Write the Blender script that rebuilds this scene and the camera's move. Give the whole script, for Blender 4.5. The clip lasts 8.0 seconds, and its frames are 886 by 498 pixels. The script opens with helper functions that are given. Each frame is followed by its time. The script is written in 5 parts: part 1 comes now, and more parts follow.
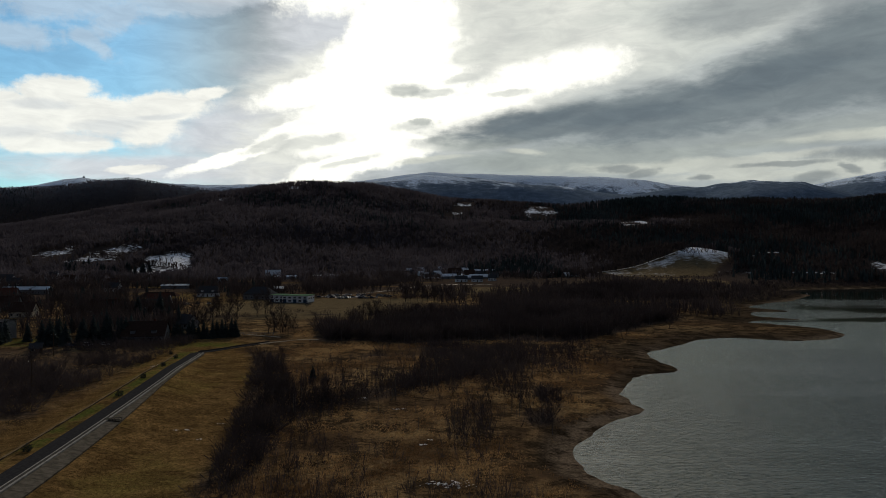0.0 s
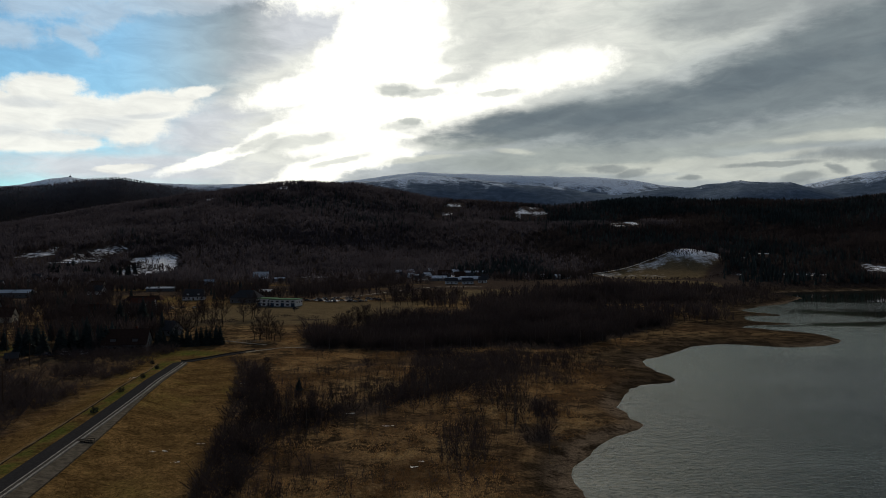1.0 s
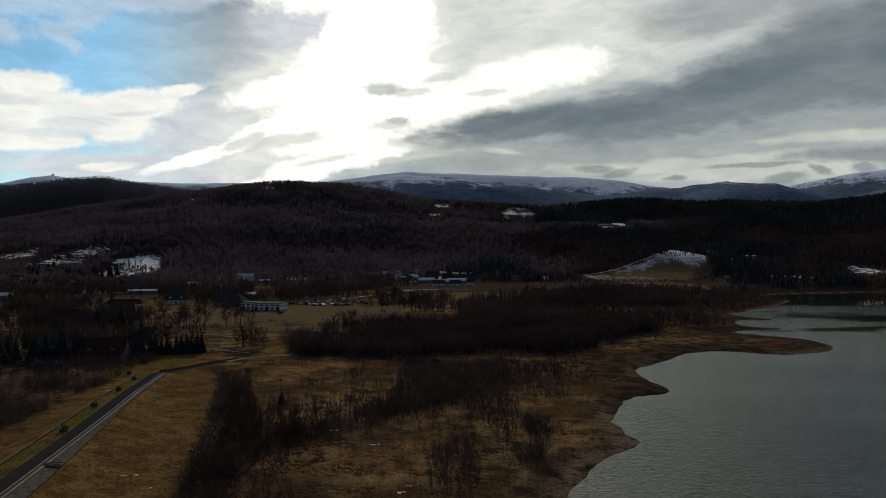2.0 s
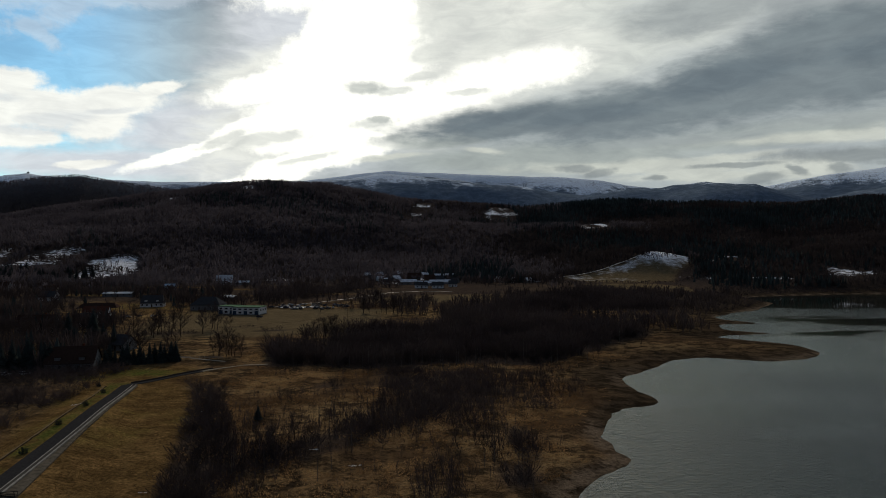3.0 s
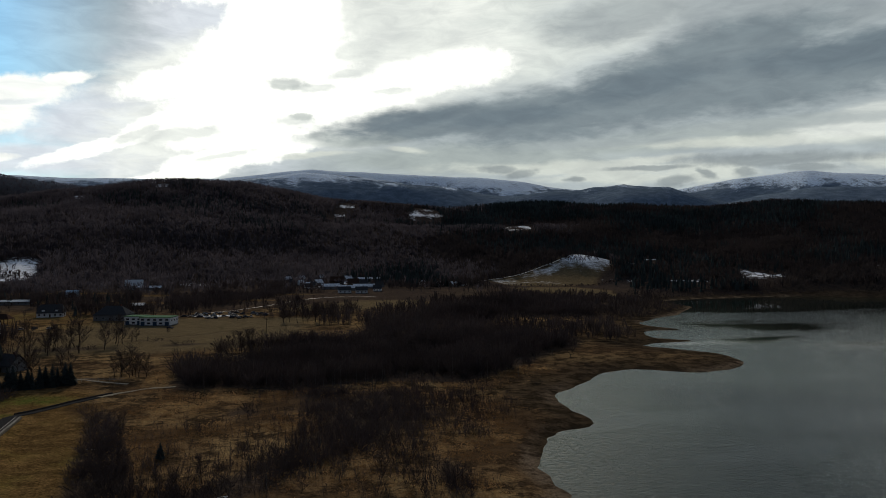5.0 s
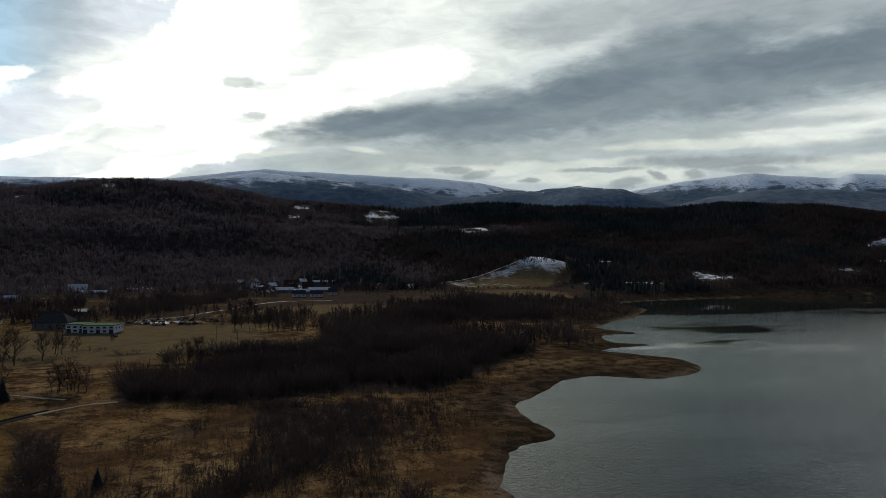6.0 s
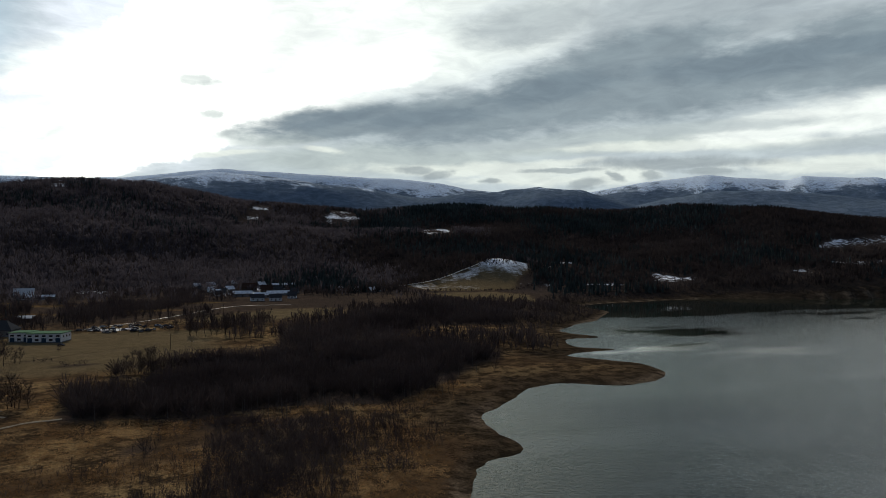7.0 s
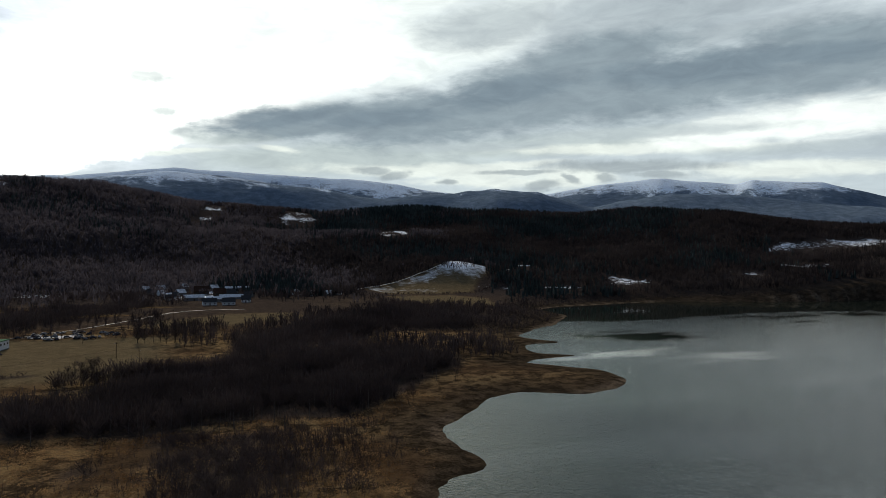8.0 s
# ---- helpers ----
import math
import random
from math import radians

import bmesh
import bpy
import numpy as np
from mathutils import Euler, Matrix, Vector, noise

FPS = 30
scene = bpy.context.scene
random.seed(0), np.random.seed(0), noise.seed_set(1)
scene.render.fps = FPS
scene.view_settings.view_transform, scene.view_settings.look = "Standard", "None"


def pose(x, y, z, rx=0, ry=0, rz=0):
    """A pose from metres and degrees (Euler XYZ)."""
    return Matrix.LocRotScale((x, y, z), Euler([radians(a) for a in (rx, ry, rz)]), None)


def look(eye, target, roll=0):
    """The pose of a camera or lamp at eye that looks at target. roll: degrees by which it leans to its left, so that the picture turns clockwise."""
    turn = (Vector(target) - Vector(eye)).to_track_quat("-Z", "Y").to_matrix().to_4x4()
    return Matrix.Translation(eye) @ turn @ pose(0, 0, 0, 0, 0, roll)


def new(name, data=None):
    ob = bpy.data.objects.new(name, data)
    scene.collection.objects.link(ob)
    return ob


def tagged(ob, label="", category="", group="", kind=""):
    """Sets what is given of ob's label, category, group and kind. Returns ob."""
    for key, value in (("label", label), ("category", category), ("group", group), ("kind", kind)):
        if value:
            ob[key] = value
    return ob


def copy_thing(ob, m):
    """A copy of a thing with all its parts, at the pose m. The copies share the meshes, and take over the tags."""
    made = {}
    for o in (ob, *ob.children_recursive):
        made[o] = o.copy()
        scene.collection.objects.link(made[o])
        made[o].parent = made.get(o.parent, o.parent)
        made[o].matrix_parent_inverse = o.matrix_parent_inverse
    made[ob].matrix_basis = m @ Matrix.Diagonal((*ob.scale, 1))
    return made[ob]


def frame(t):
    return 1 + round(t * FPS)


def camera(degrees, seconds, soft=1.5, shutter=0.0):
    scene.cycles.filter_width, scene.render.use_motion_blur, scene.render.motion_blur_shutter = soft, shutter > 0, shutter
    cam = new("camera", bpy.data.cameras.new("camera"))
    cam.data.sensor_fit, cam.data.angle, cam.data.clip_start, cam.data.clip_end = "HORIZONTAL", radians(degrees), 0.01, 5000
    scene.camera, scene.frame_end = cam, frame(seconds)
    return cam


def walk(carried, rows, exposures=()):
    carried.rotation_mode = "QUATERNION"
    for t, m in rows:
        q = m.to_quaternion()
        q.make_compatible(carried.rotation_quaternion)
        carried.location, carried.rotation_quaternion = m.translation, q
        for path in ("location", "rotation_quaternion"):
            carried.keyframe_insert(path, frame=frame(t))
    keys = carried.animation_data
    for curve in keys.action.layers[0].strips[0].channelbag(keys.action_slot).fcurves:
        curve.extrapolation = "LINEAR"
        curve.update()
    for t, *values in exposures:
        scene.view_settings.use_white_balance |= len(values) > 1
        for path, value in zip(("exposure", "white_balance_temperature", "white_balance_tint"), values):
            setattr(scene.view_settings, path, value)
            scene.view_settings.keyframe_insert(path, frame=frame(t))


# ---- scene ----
# ---- camera ----
cam = camera(64.35, 8.0, soft=0.85)
# seconds, eye x y z, yaw to the left, pitch, roll
ROWS = [
    (0.0, 0.0, 0.0, 42.0, 0.0, 0.128, -0.258),
    (0.5, -0.24, 3.74, 43.19, -0.404, 0.1, -0.26),
    (1.0, -0.46, 7.5, 44.41, -0.843, 0.099, -0.25),
    (1.5, -0.65, 11.25, 45.63, -1.304, 0.088, -0.198),
    (3.0, -1.12, 22.51, 49.61, -3.381, -0.022, -0.107),
    (3.5, -1.18, 26.21, 50.81, -4.302, -0.049, -0.09),
    (4.0, -1.18, 29.92, 52.0, -5.753, -0.042, -0.076),
    (4.5, -1.12, 33.63, 53.16, -7.659, -0.072, -0.037),
    (6.0, -0.35, 44.86, 56.71, -13.154, -0.039, -0.037),
    (6.5, 0.01, 48.6, 57.92, -14.797, -0.042, -0.091),
    (7.0, 0.41, 52.3, 59.13, -16.324, -0.029, -0.104),
    (7.5, 0.85, 55.97, 60.33, -17.877, -0.011, -0.07),
    (8.0, 1.34, 59.63, 61.53, -19.82, 0.043, 0.049),
]


def eye_pose(x, y, z, yaw, pitch, roll):
    a, p = radians(yaw), radians(pitch)
    ahead = Vector((-math.sin(a) * math.cos(p), math.cos(a) * math.cos(p), math.sin(p)))
    return look((x, y, z), Vector((x, y, z)) + ahead, roll)


EXPOSURES = [(0.0, -0.1, 6500, 10), (3.0, -0.05, 6450, 10), (4.5, 0.05, 6380, 9.5), (6.0, 0.22, 6280, 9), (8.0, 0.55, 6200, 9)]
walk(cam, [(r[0], eye_pose(*r[1:])) for r in ROWS], EXPOSURES)

# ---- world: a broken winter overcast, the sun veiled ahead ----
SUN_AZ, SUN_EL = -4.0, 24.0


def node(tree, kind, at=None, **inputs):
    n = tree.nodes.new(kind)
    for key, value in inputs.items():
        k = int(key[1:]) if key[0] == "i" and key[1:].isdigit() else key.replace("_", " ")
        if hasattr(value, "is_output"):
            tree.links.new(value, n.inputs[k])
        else:
            n.inputs[k].default_value = value
    return n


def maths(tree, op, a, b=0.0, clamp=False):
    n = node(tree, "ShaderNodeMath", i0=a, i1=b)
    n.operation, n.use_clamp = op, clamp
    return n.outputs[0]


def blend(tree, fac, a, b, how="MIX"):
    n = tree.nodes.new("ShaderNodeMix")
    n.data_type, n.blend_type = "RGBA", how
    for k, v in ((0, fac), (6, a), (7, b)):
        if hasattr(v, "is_output"):
            tree.links.new(v, n.inputs[k])
        else:
            n.inputs[k].default_value = v if k == 0 or len(v) == 4 else (*v, 1)
    return n.outputs[2]


def remap(tree, v, a, b, c=0.0, d=1.0, smooth=True):
    n = node(tree, "ShaderNodeMapRange", i0=v, i1=a, i2=b, i3=c, i4=d)
    n.interpolation_type = "SMOOTHSTEP" if smooth else "LINEAR"
    return n.outputs[0]


def noise_tex(tree, vector, scale, detail=5.0, rough=0.55, dist=0.0):
    n = node(tree, "ShaderNodeTexNoise", Vector=vector, Scale=scale, Detail=detail, Roughness=rough, Distortion=dist)
    return n


GLOW, UNSEEN_GLOW = (1.3, 1.29, 1.17), (1.5, 1.36, 1.02)
# clouds, as heaps of ellipses: azimuth and elevation, half width and height (degrees), tilt
VEIL = [(-8.2, 17.8, 5.4, 5.0, 29), (-13.6, 9.9, 9.6, 2.4, 11), (-5.5, 13.2, 8.4, 6.0, 0), (-20, 6.3, 13, 1.2, 1), (-19, 19.6, 12, 1.0, 3)]
WISPS = [(-28.5, 17.4, 5.6, 1.3, 4), (-24.6, 17.2, 2.6, 1.2, 40), (-26.4, 14.9, 1.6, 0.6, -30), (-31.5, 14.8, 3.1, 0.8, 2), (-20, 18.2, 5.1, 0.7, 8)]
HEAP = [(-28.7, 11.4, 2.6, 1.0, 9), (-30.8, 9.1, 3.9, 1.73, 5), (-26.2, 9.9, 3.6, 1.6, 0), (-21.8, 10.6, 3.5, 1.14, 12), (-18.5, 11.9, 2, 0.49, 15),
        (-22.7, 9.1, 2.5, 1.06, 14), (-31.8, 10.1, 2, 1.21, 6), (-28.7, 7.8, 4, 0.71, 4), (-23.4, 6.2, 1.8, 0.33, 6), (-34.1, 9.2, 2.9, 1.85, 6)]
HEAP_SHADE = [(-25.2, 9.2, 2.2, 0.5, 8), (-29.6, 10.4, 2.0, 0.35, 6), (-27.0, 8.4, 3.0, 0.3, 4), (-31.5, 8.4, 2.4, 0.4, 4), (-22.0, 10.0, 1.8, 0.3, 12)]
BRIGHT = [(-3.8, 18.4, 4.1, 3.45, 47), (-6.5, 14.3, 4.7, 2.65, 34), (-10.1, 12.7, 4.8, 1.11, 16), (-6.5, 11.3, 5.7, 2.09, 15), (-2.6, 13.7, 5.1, 4.05, 0),
          (-1.5, 17.5, 3.2, 2.88, 0), (-16, 7.6, 5, 0.56, 20), (-11.7, 9.7, 4.3, 0.73, 25), (-6.6, 9.3, 5.5, 1.5, 10), (-8.8, 6.6, 5.5, 1.07, 20),
          (-10.8, 5.6, 3.6, 0.53, 9), (-3.8, 8.3, 3.7, 1.34, 12), (-1.1, 10.9, 3.9, 1.59, 11), (-4.2, 22, 8.6, 2.74, 17)]
HALO = [(1.5, 16.5, 5.5, 4.5, 30), (8, 14.6, 8, 2.6, 8), (-9, 9.5, 8, 3.4, 20), (3, 11, 7, 2.6, 12), (-10, 13.5, 6, 2, 20), (6, 19.5, 8, 2.5, 0)]
LOBE = [(10.8, 14.4, 4, 1.44, 2), (7.2, 13.6, 3.6, 1.38, 9), (4.2, 12.1, 3.4, 1.5, 18), (1.5, 11.2, 3.4, 1.24, 9)]
GREYS = [(-11.3, 8.6, 3.5, 0.53, 9), (-14.1, 8.4, 2.2, 0.43, 22), (-0.1, 8.6, 2.3, 0.58, 4), (5.6, 18.2, 3.8, 1.57, 7), (3.1, 15.6, 2.4, 0.73, 10),
         (8.3, 16.4, 3.1, 0.84, 6), (1.7, 13.7, 1.6, 0.39, 9), (-0.7, 12.6, 1.8, 0.31, 4), (-2.2, 10.1, 1.6, 0.44, 8), (5.4, 12.5, 1.6, 0.26, 6), (-7.5, 7.2, 2.5, 0.27, 14)]
PUFFS = [(-2.8, 12.8, 1.6, 0.48, 3), (-1.9, 10.4, 0.9, 0.31, 0), (0.3, 8.8, 1.4, 0.4, 4)]
UPPER = [(11.7, 18.2, 7.2, 2.24, 3), (17.3, 15.7, 5.9, 2.29, 14), (22.2, 17, 6.5, 2, 13), (14, 22, 14, 3, 0)]
UPPER_GREY = [(23.8, 17.6, 6.1, 1.57, 7), (32.9, 16.8, 7.2, 0.89, 7), (28.3, 14.8, 6.1, 0.76, 9), (40.3, 16, 8.2, 0.65, 3), (36, 18, 12, 1.6, 4)]
BAND = [(10.3, 10.3, 6.5, 1.32, 5), (18.1, 10.5, 8.9, 2.2, 5), (27.1, 12.1, 8.5, 2.86, 8), (33.7, 12.3, 12, 2.39, 2), (43.5, 12.9, 11.4, 2.08, -1),
        (16, 10.7, 15, 1.5, 5), (32, 14.6, 7, 2.0, 8), (49.7, 14.5, 7, 1.58, -3), (7.2, 9.5, 3.6, 0.8, -2), (58, 13, 10, 3, 0)]
CORE = [(15.1, 10.6, 5.4, 0.73, 4), (25.2, 12.5, 5.9, 1.05, 10), (39.1, 13.4, 7.2, 1.02, -1), (46.1, 14, 7.9, 0.7, -3), (6.6, 10.2, 5.5, 0.62, 8)]
LOW = [(9.9, 7.1, 9.9, 1.07, 0), (4.4, 8.8, 4.5, 0.54, 9), (12.1, 7.1, 11.8, 0.99, 1), (12.3, 7.6, 10.1, 0.89, 2), (30, 8.4, 14, 0.9, 3)]
CREAM = [(6.7, 8, 1.6, 0.22, -4), (25.8, 6.8, 3.4, 0.29, 2), (22.5, 6, 4.5, 0.38, -1), (29.9, 5.8, 3.3, 0.79, 0), (24.2, 6.4, 2.7, 0.32, -1), (23.4, 5.5, 5.7, 0.45, -1),
         (36.2, 7.8, 10.3, 0.43, -1), (20.6, 6.3, 10.4, 0.54, -1), (46.1, 5.9, 7.5, 0.57, -1), (-1.1, 7.3, 2.8, 0.23, 5)]
FAR_CREAM = [(42.3, 8.9, 6.2, 1.11, 6), (48.5, 9.3, 7.6, 1.3, 1), (56, 9.5, 7, 1.5, 0)]
SHEET = [(46.1, 7.3, 6.9, 0.41, 0), (36.2, 9.1, 8.8, 0.43, 1), (23, 8.3, 7.8, 0.36, 2)]
LENS = [(34.1, 6.5, 6.1, 0.48, -1), (26.1, 6.2, 3.2, 0.2, 0), (20.1, 5.5, 0.8, 0.23, -1), (29.9, 5.7, 0.7, 0.26, -32), (32.6, 5.7, 0.8, 0.43, 8),
        (37.2, 5.8, 2.3, 0.25, -3), (28, 5.1, 1.3, 0.4, 9), (15.7, 6, 1.4, 0.36, 10), (13.8, 6.4, 1.5, 0.35, -2)]
# back to front: ellipses, tone, how soft, how ragged, cover, and whether it is heaped rather than layered
CLOUDS = [
    (VEIL, (0.7, 0.73, 0.765), 0.33, 0.45, 0.95, False), (WISPS, (0.62, 0.7, 0.77), 0.33, 1.5, 0.55, True),
    (HEAP, (0.98, 0.98, 0.91), 0.17, 0.65, 0.97, True), (HEAP_SHADE, (0.68, 0.72, 0.74), 0.33, 0.8, 0.6, False),
    # the patch at elevation 27.5 is unseen, added to brighten the lake
    ([(18, 16, 16, 6.5, 10)], (0.56, 0.6, 0.59), 0.33, 0.3, 0.95, False), ([(8, 27.5, 17, 7.0, 0)], UNSEEN_GLOW, 0.33, 0.2, 1.0, False), (UPPER, (0.68, 0.71, 0.66), 0.3, 0.5, 0.9, False),
    (HALO, (0.86, 0.87, 0.8), 0.33, 0.6, 0.9, False), (BRIGHT, GLOW, 0.17, 0.75, 1.0, True), (LOBE, GLOW, 0.25, 0.85, 1.0, True),
    (GREYS, (0.72, 0.74, 0.69), 0.3, 1.2, 0.8, True), (PUFFS, (0.5, 0.53, 0.5), 0.3, 1.0, 0.8, True),
    # the patch at azimuth 58 is unseen, added to brighten the right-hand water
    ([(58, 25, 17, 8, 0)], (0.62, 0.66, 0.65), 0.33, 0.4, 0.9, False), (UPPER_GREY, (0.3, 0.335, 0.345), 0.33, 0.6, 0.75, False), (LOW, (0.37, 0.41, 0.39), 0.33, 0.4, 0.85, False), (BAND, (0.19, 0.23, 0.25), 0.28, 0.6, 0.94, False),
    (CORE, (0.14, 0.178, 0.205), 0.33, 0.7, 0.75, False), (CREAM, (0.66, 0.68, 0.6), 0.33, 0.9, 0.7, False), (FAR_CREAM, (0.74, 0.76, 0.7), 0.33, 0.7, 0.9, False), (SHEET, (0.36, 0.4, 0.4), 0.33, 0.7, 0.7, False),
    (LENS, (0.26, 0.29, 0.295), 0.3, 0.9, 0.8, True)]


def build_world():
    world = bpy.data.worlds.new("sky")
    scene.world = world
    world.use_nodes = True
    t = world.node_tree
    t.nodes.clear()
    way = node(t, "ShaderNodeTexCoord").outputs["Generated"]
    sep = node(t, "ShaderNodeSeparateXYZ", i0=way).outputs
    az = maths(t, "MULTIPLY", maths(t, "ARCTAN2", sep[0], sep[1]), 180 / math.pi)
    el = maths(t, "MULTIPLY", maths(t, "ARCSINE", sep[2]), 180 / math.pi)
    flat = node(t, "ShaderNodeCombineXYZ", i0=az, i1=el).outputs[0]
    # layers of cloud look flatter the lower they lie
    stretched = node(t, "ShaderNodeVectorMath", i0=flat, i1=(0.5, 1.5, 1.0))
    stretched.operation = "MULTIPLY"
    stretched = stretched.outputs[0]
    billow = noise_tex(t, stretched, 0.35, 4, 0.6).outputs["Color"]
    shift = node(t, "ShaderNodeVectorMath", i0=billow, i1=(0.5, 0.5, 0.5))
    shift.operation = "SUBTRACT"
    shift2 = node(t, "ShaderNodeVectorMath", i0=shift.outputs[0], i1=(2.6, 0.9, 0.0))
    shift2.operation = "MULTIPLY"
    warped = node(t, "ShaderNodeVectorMath", i0=flat, i1=shift2.outputs[0]).outputs[0]
    ragged = noise_tex(t, stretched, 0.85, 9, 0.62, 0.25).outputs["Fac"]
    ragged = maths(t, "SUBTRACT", ragged, 0.5)
    # heaped clouds have rounder edges than layered ones
    lumps = maths(t, "SUBTRACT", noise_tex(t, flat, 0.75, 10, 0.66).outputs["Fac"], 0.5)

    sky = t.nodes.new("ShaderNodeTexSky")
    sky.sky_type, sky.sun_disc = "NISHITA", False
    sky.sun_elevation, sky.sun_rotation = radians(SUN_EL), radians(SUN_AZ)
    sky.air_density, sky.dust_density, sky.ozone_density = 1.0, 0.3, 2.5
    blue = blend(t, 1.0, sky.outputs[0], (0.062, 0.092, 0.098), "MULTIPLY")
    # the overcast thins towards the sun ahead and is dull overhead and behind
    ahead = remap(t, maths(t, "ABSOLUTE", az), 30.0, 120.0, 1.0, 0.0)
    low = remap(t, el, 14.0, 23.0, 1.0, 0.0)
    dull = blend(t, maths(t, "MULTIPLY", ahead, low), (0.09, 0.112, 0.152), (0.42, 0.465, 0.47))
    clear = maths(t, "MULTIPLY", remap(t, az, -60.0, -8.0, 1.0, 0.0), remap(t, az, -100.0, -45.0, 0.0, 1.0))
    clear = maths(t, "MULTIPLY", clear, remap(t, el, 22.0, 40.0, 1.0, 0.0))
    colour = blend(t, remap(t, clear, 0.0, 0.25), dull, blue)
    for heap, tone, soft, rag, cover, heaped in CLOUDS:
        field = None
        for a, e, w, h, tilt in heap:
            m = node(t, "ShaderNodeMapping", Vector=warped, Location=(a, e, 0), Rotation=(0, 0, radians(tilt)), Scale=(1.5 * w, 1.5 * h, 1))
            m.vector_type = "TEXTURE"
            g = t.nodes.new("ShaderNodeTexGradient")
            g.gradient_type = "SPHERICAL"
            t.links.new(m.outputs[0], g.inputs[0])
            field = g.outputs["Fac"] if field is None else maths(t, "MAXIMUM", field, g.outputs["Fac"])
        edge = maths(t, "ADD", field, maths(t, "MULTIPLY", maths(t, "MULTIPLY", lumps if heaped else ragged, rag), remap(t, field, 0.02, 0.25)))
        colour = blend(t, remap(t, edge, 0.333 - soft, 0.333 + soft, 0.0, cover), colour, tone)
    fine = noise_tex(t, stretched, 0.6, 9, 0.62, 0.6).outputs["Fac"]
    colour = blend(t, 1.0, colour, blend(t, remap(t, fine, 0.25, 0.75), (0.88, 0.885, 0.895), (1.1, 1.1, 1.085)), "MULTIPLY")
    back = node(t, "ShaderNodeBackground", Color=colour, Strength=1.0)
    out = t.nodes.new("ShaderNodeOutputWorld")
    t.links.new(back.outputs[0], out.inputs[0])


build_world()
sun = new("sun", bpy.data.lights.new("sun", "SUN"))
sun.data.energy, sun.data.angle, sun.data.color = 2.3, radians(1.2), (1.0, 0.85, 0.67)
sun.matrix_world = pose(0, 0, 300, 90 - SUN_EL, 0, 180 - SUN_AZ)

# ---- the plan ----
rng = np.random.default_rng(7)
# lake shore, from the near bay to the far end, then round behind
SHORE_NEAR = [(34.8, 119.1), (28.3, 128.5), (26.8, 137), (27.3, 146.6), (34.5, 162.4), (41.6, 173.1), (52.3, 183.2),
              (52.1, 194.1), (52.3, 207.2), (59, 224), (67, 236), (79, 241), (82.5, 252), (81.4, 281.7), (94.8, 299.2),
              (110.4, 317.5), (119.2, 327.5), (137, 333.5), (160, 321.5), (176.2, 326.9), (190, 335), (198.5, 349)]
SHORE_FAR = [(198.4, 371.6), (187, 388.6), (176, 409), (213, 419), (197, 437), (206, 468), (235, 473), (226, 515),
             (290, 580), (334.7, 643), (343, 706), (412, 736), (533, 752), (600, 725), (722, 697), (818, 700), (980, 640), (1050, 420)]
SHORE_BACK = [(900, 60), (560, -140), (240, -120), (120, -40), (60, 30), (48, 80)]


def spline(points, steps, closed=False):
    """Catmull-Rom through the points."""
    p = np.array(points, float)
    n = len(p)
    out = []
    for i in range(n if closed else n - 1):
        if closed:
            a, b, c, d = (p[(i + k) % n] for k in (-1, 0, 1, 2))
        else:
            a, b, c, d = p[max(i - 1, 0)], p[i], p[i + 1], p[min(i + 2, n - 1)]
        for u in np.arange(steps) / steps:
            out.append(0.5 * (2 * b + (c - a) * u + (2 * a - 5 * b + 4 * c - d) * u ** 2 + (3 * b - a - 3 * c + d) * u ** 3))
    if not closed:
        out.append(p[-1])
    return np.array(out)


SHORE = spline(SHORE_NEAR + SHORE_FAR + SHORE_BACK, 5, True)


def segment_distance(x, y, line, closed=False):
    """Distance to a polyline, and the running index of the nearest place on it."""
    pts = np.vstack([line, line[:1]]) if closed else line
    best, where = np.full(x.shape, 1e9), np.zeros(x.shape)
    for i, (a, b) in enumerate(zip(pts[:-1], pts[1:])):
        dx, dy = b - a
        u = np.clip(((x - a[0]) * dx + (y - a[1]) * dy) / (dx * dx + dy * dy + 1e-9), 0, 1)
        d = np.hypot(x - a[0] - u * dx, y - a[1] - u * dy)
        near = d < best
        best[near], where[near] = d[near], i + u[near]
    return best, where


def inside(x, y, poly):
    odd = np.zeros(x.shape, bool)
    for a, b in zip(poly, np.roll(poly, -1, 0)):
        cross = ((a[1] > y) != (b[1] > y)) & (x < (b[0] - a[0]) * (y - a[1]) / (b[1] - a[1] + 1e-12) + a[0])
        odd ^= cross
    return odd


def lattice(seed):
    return np.random.default_rng(seed).random((256, 256))


LATTICES = [lattice(s) for s in range(4)]


def value_noise(x, y, size, seed=0):
    u, v = x / size + 100.5, y / size + 100.5
    i, j = np.floor(u).astype(int), np.floor(v).astype(int)
    f, g = u - i, v - j
    f, g = f * f * (3 - 2 * f), g * g * (3 - 2 * g)
    m = LATTICES[seed % 4]
    at = lambda a, b: m[a % 256, b % 256]
    return (at(i, j) * (1 - f) + at(i + 1, j) * f) * (1 - g) + (at(i, j + 1) * (1 - f) + at(i + 1, j + 1) * f) * g


def fbm(x, y, size, octaves=4, seed=0):
    total, weight, norm = 0, 1.0, 0
    for k in range(octaves):
        total = total + weight * value_noise(x, y, size / 2 ** k, seed + k)
        norm += weight
        weight *= 0.5
    return total / norm


def step(a, b, v):
    u = np.clip((v - a) / (b - a), 0, 1)
    return u * u * (3 - 2 * u)


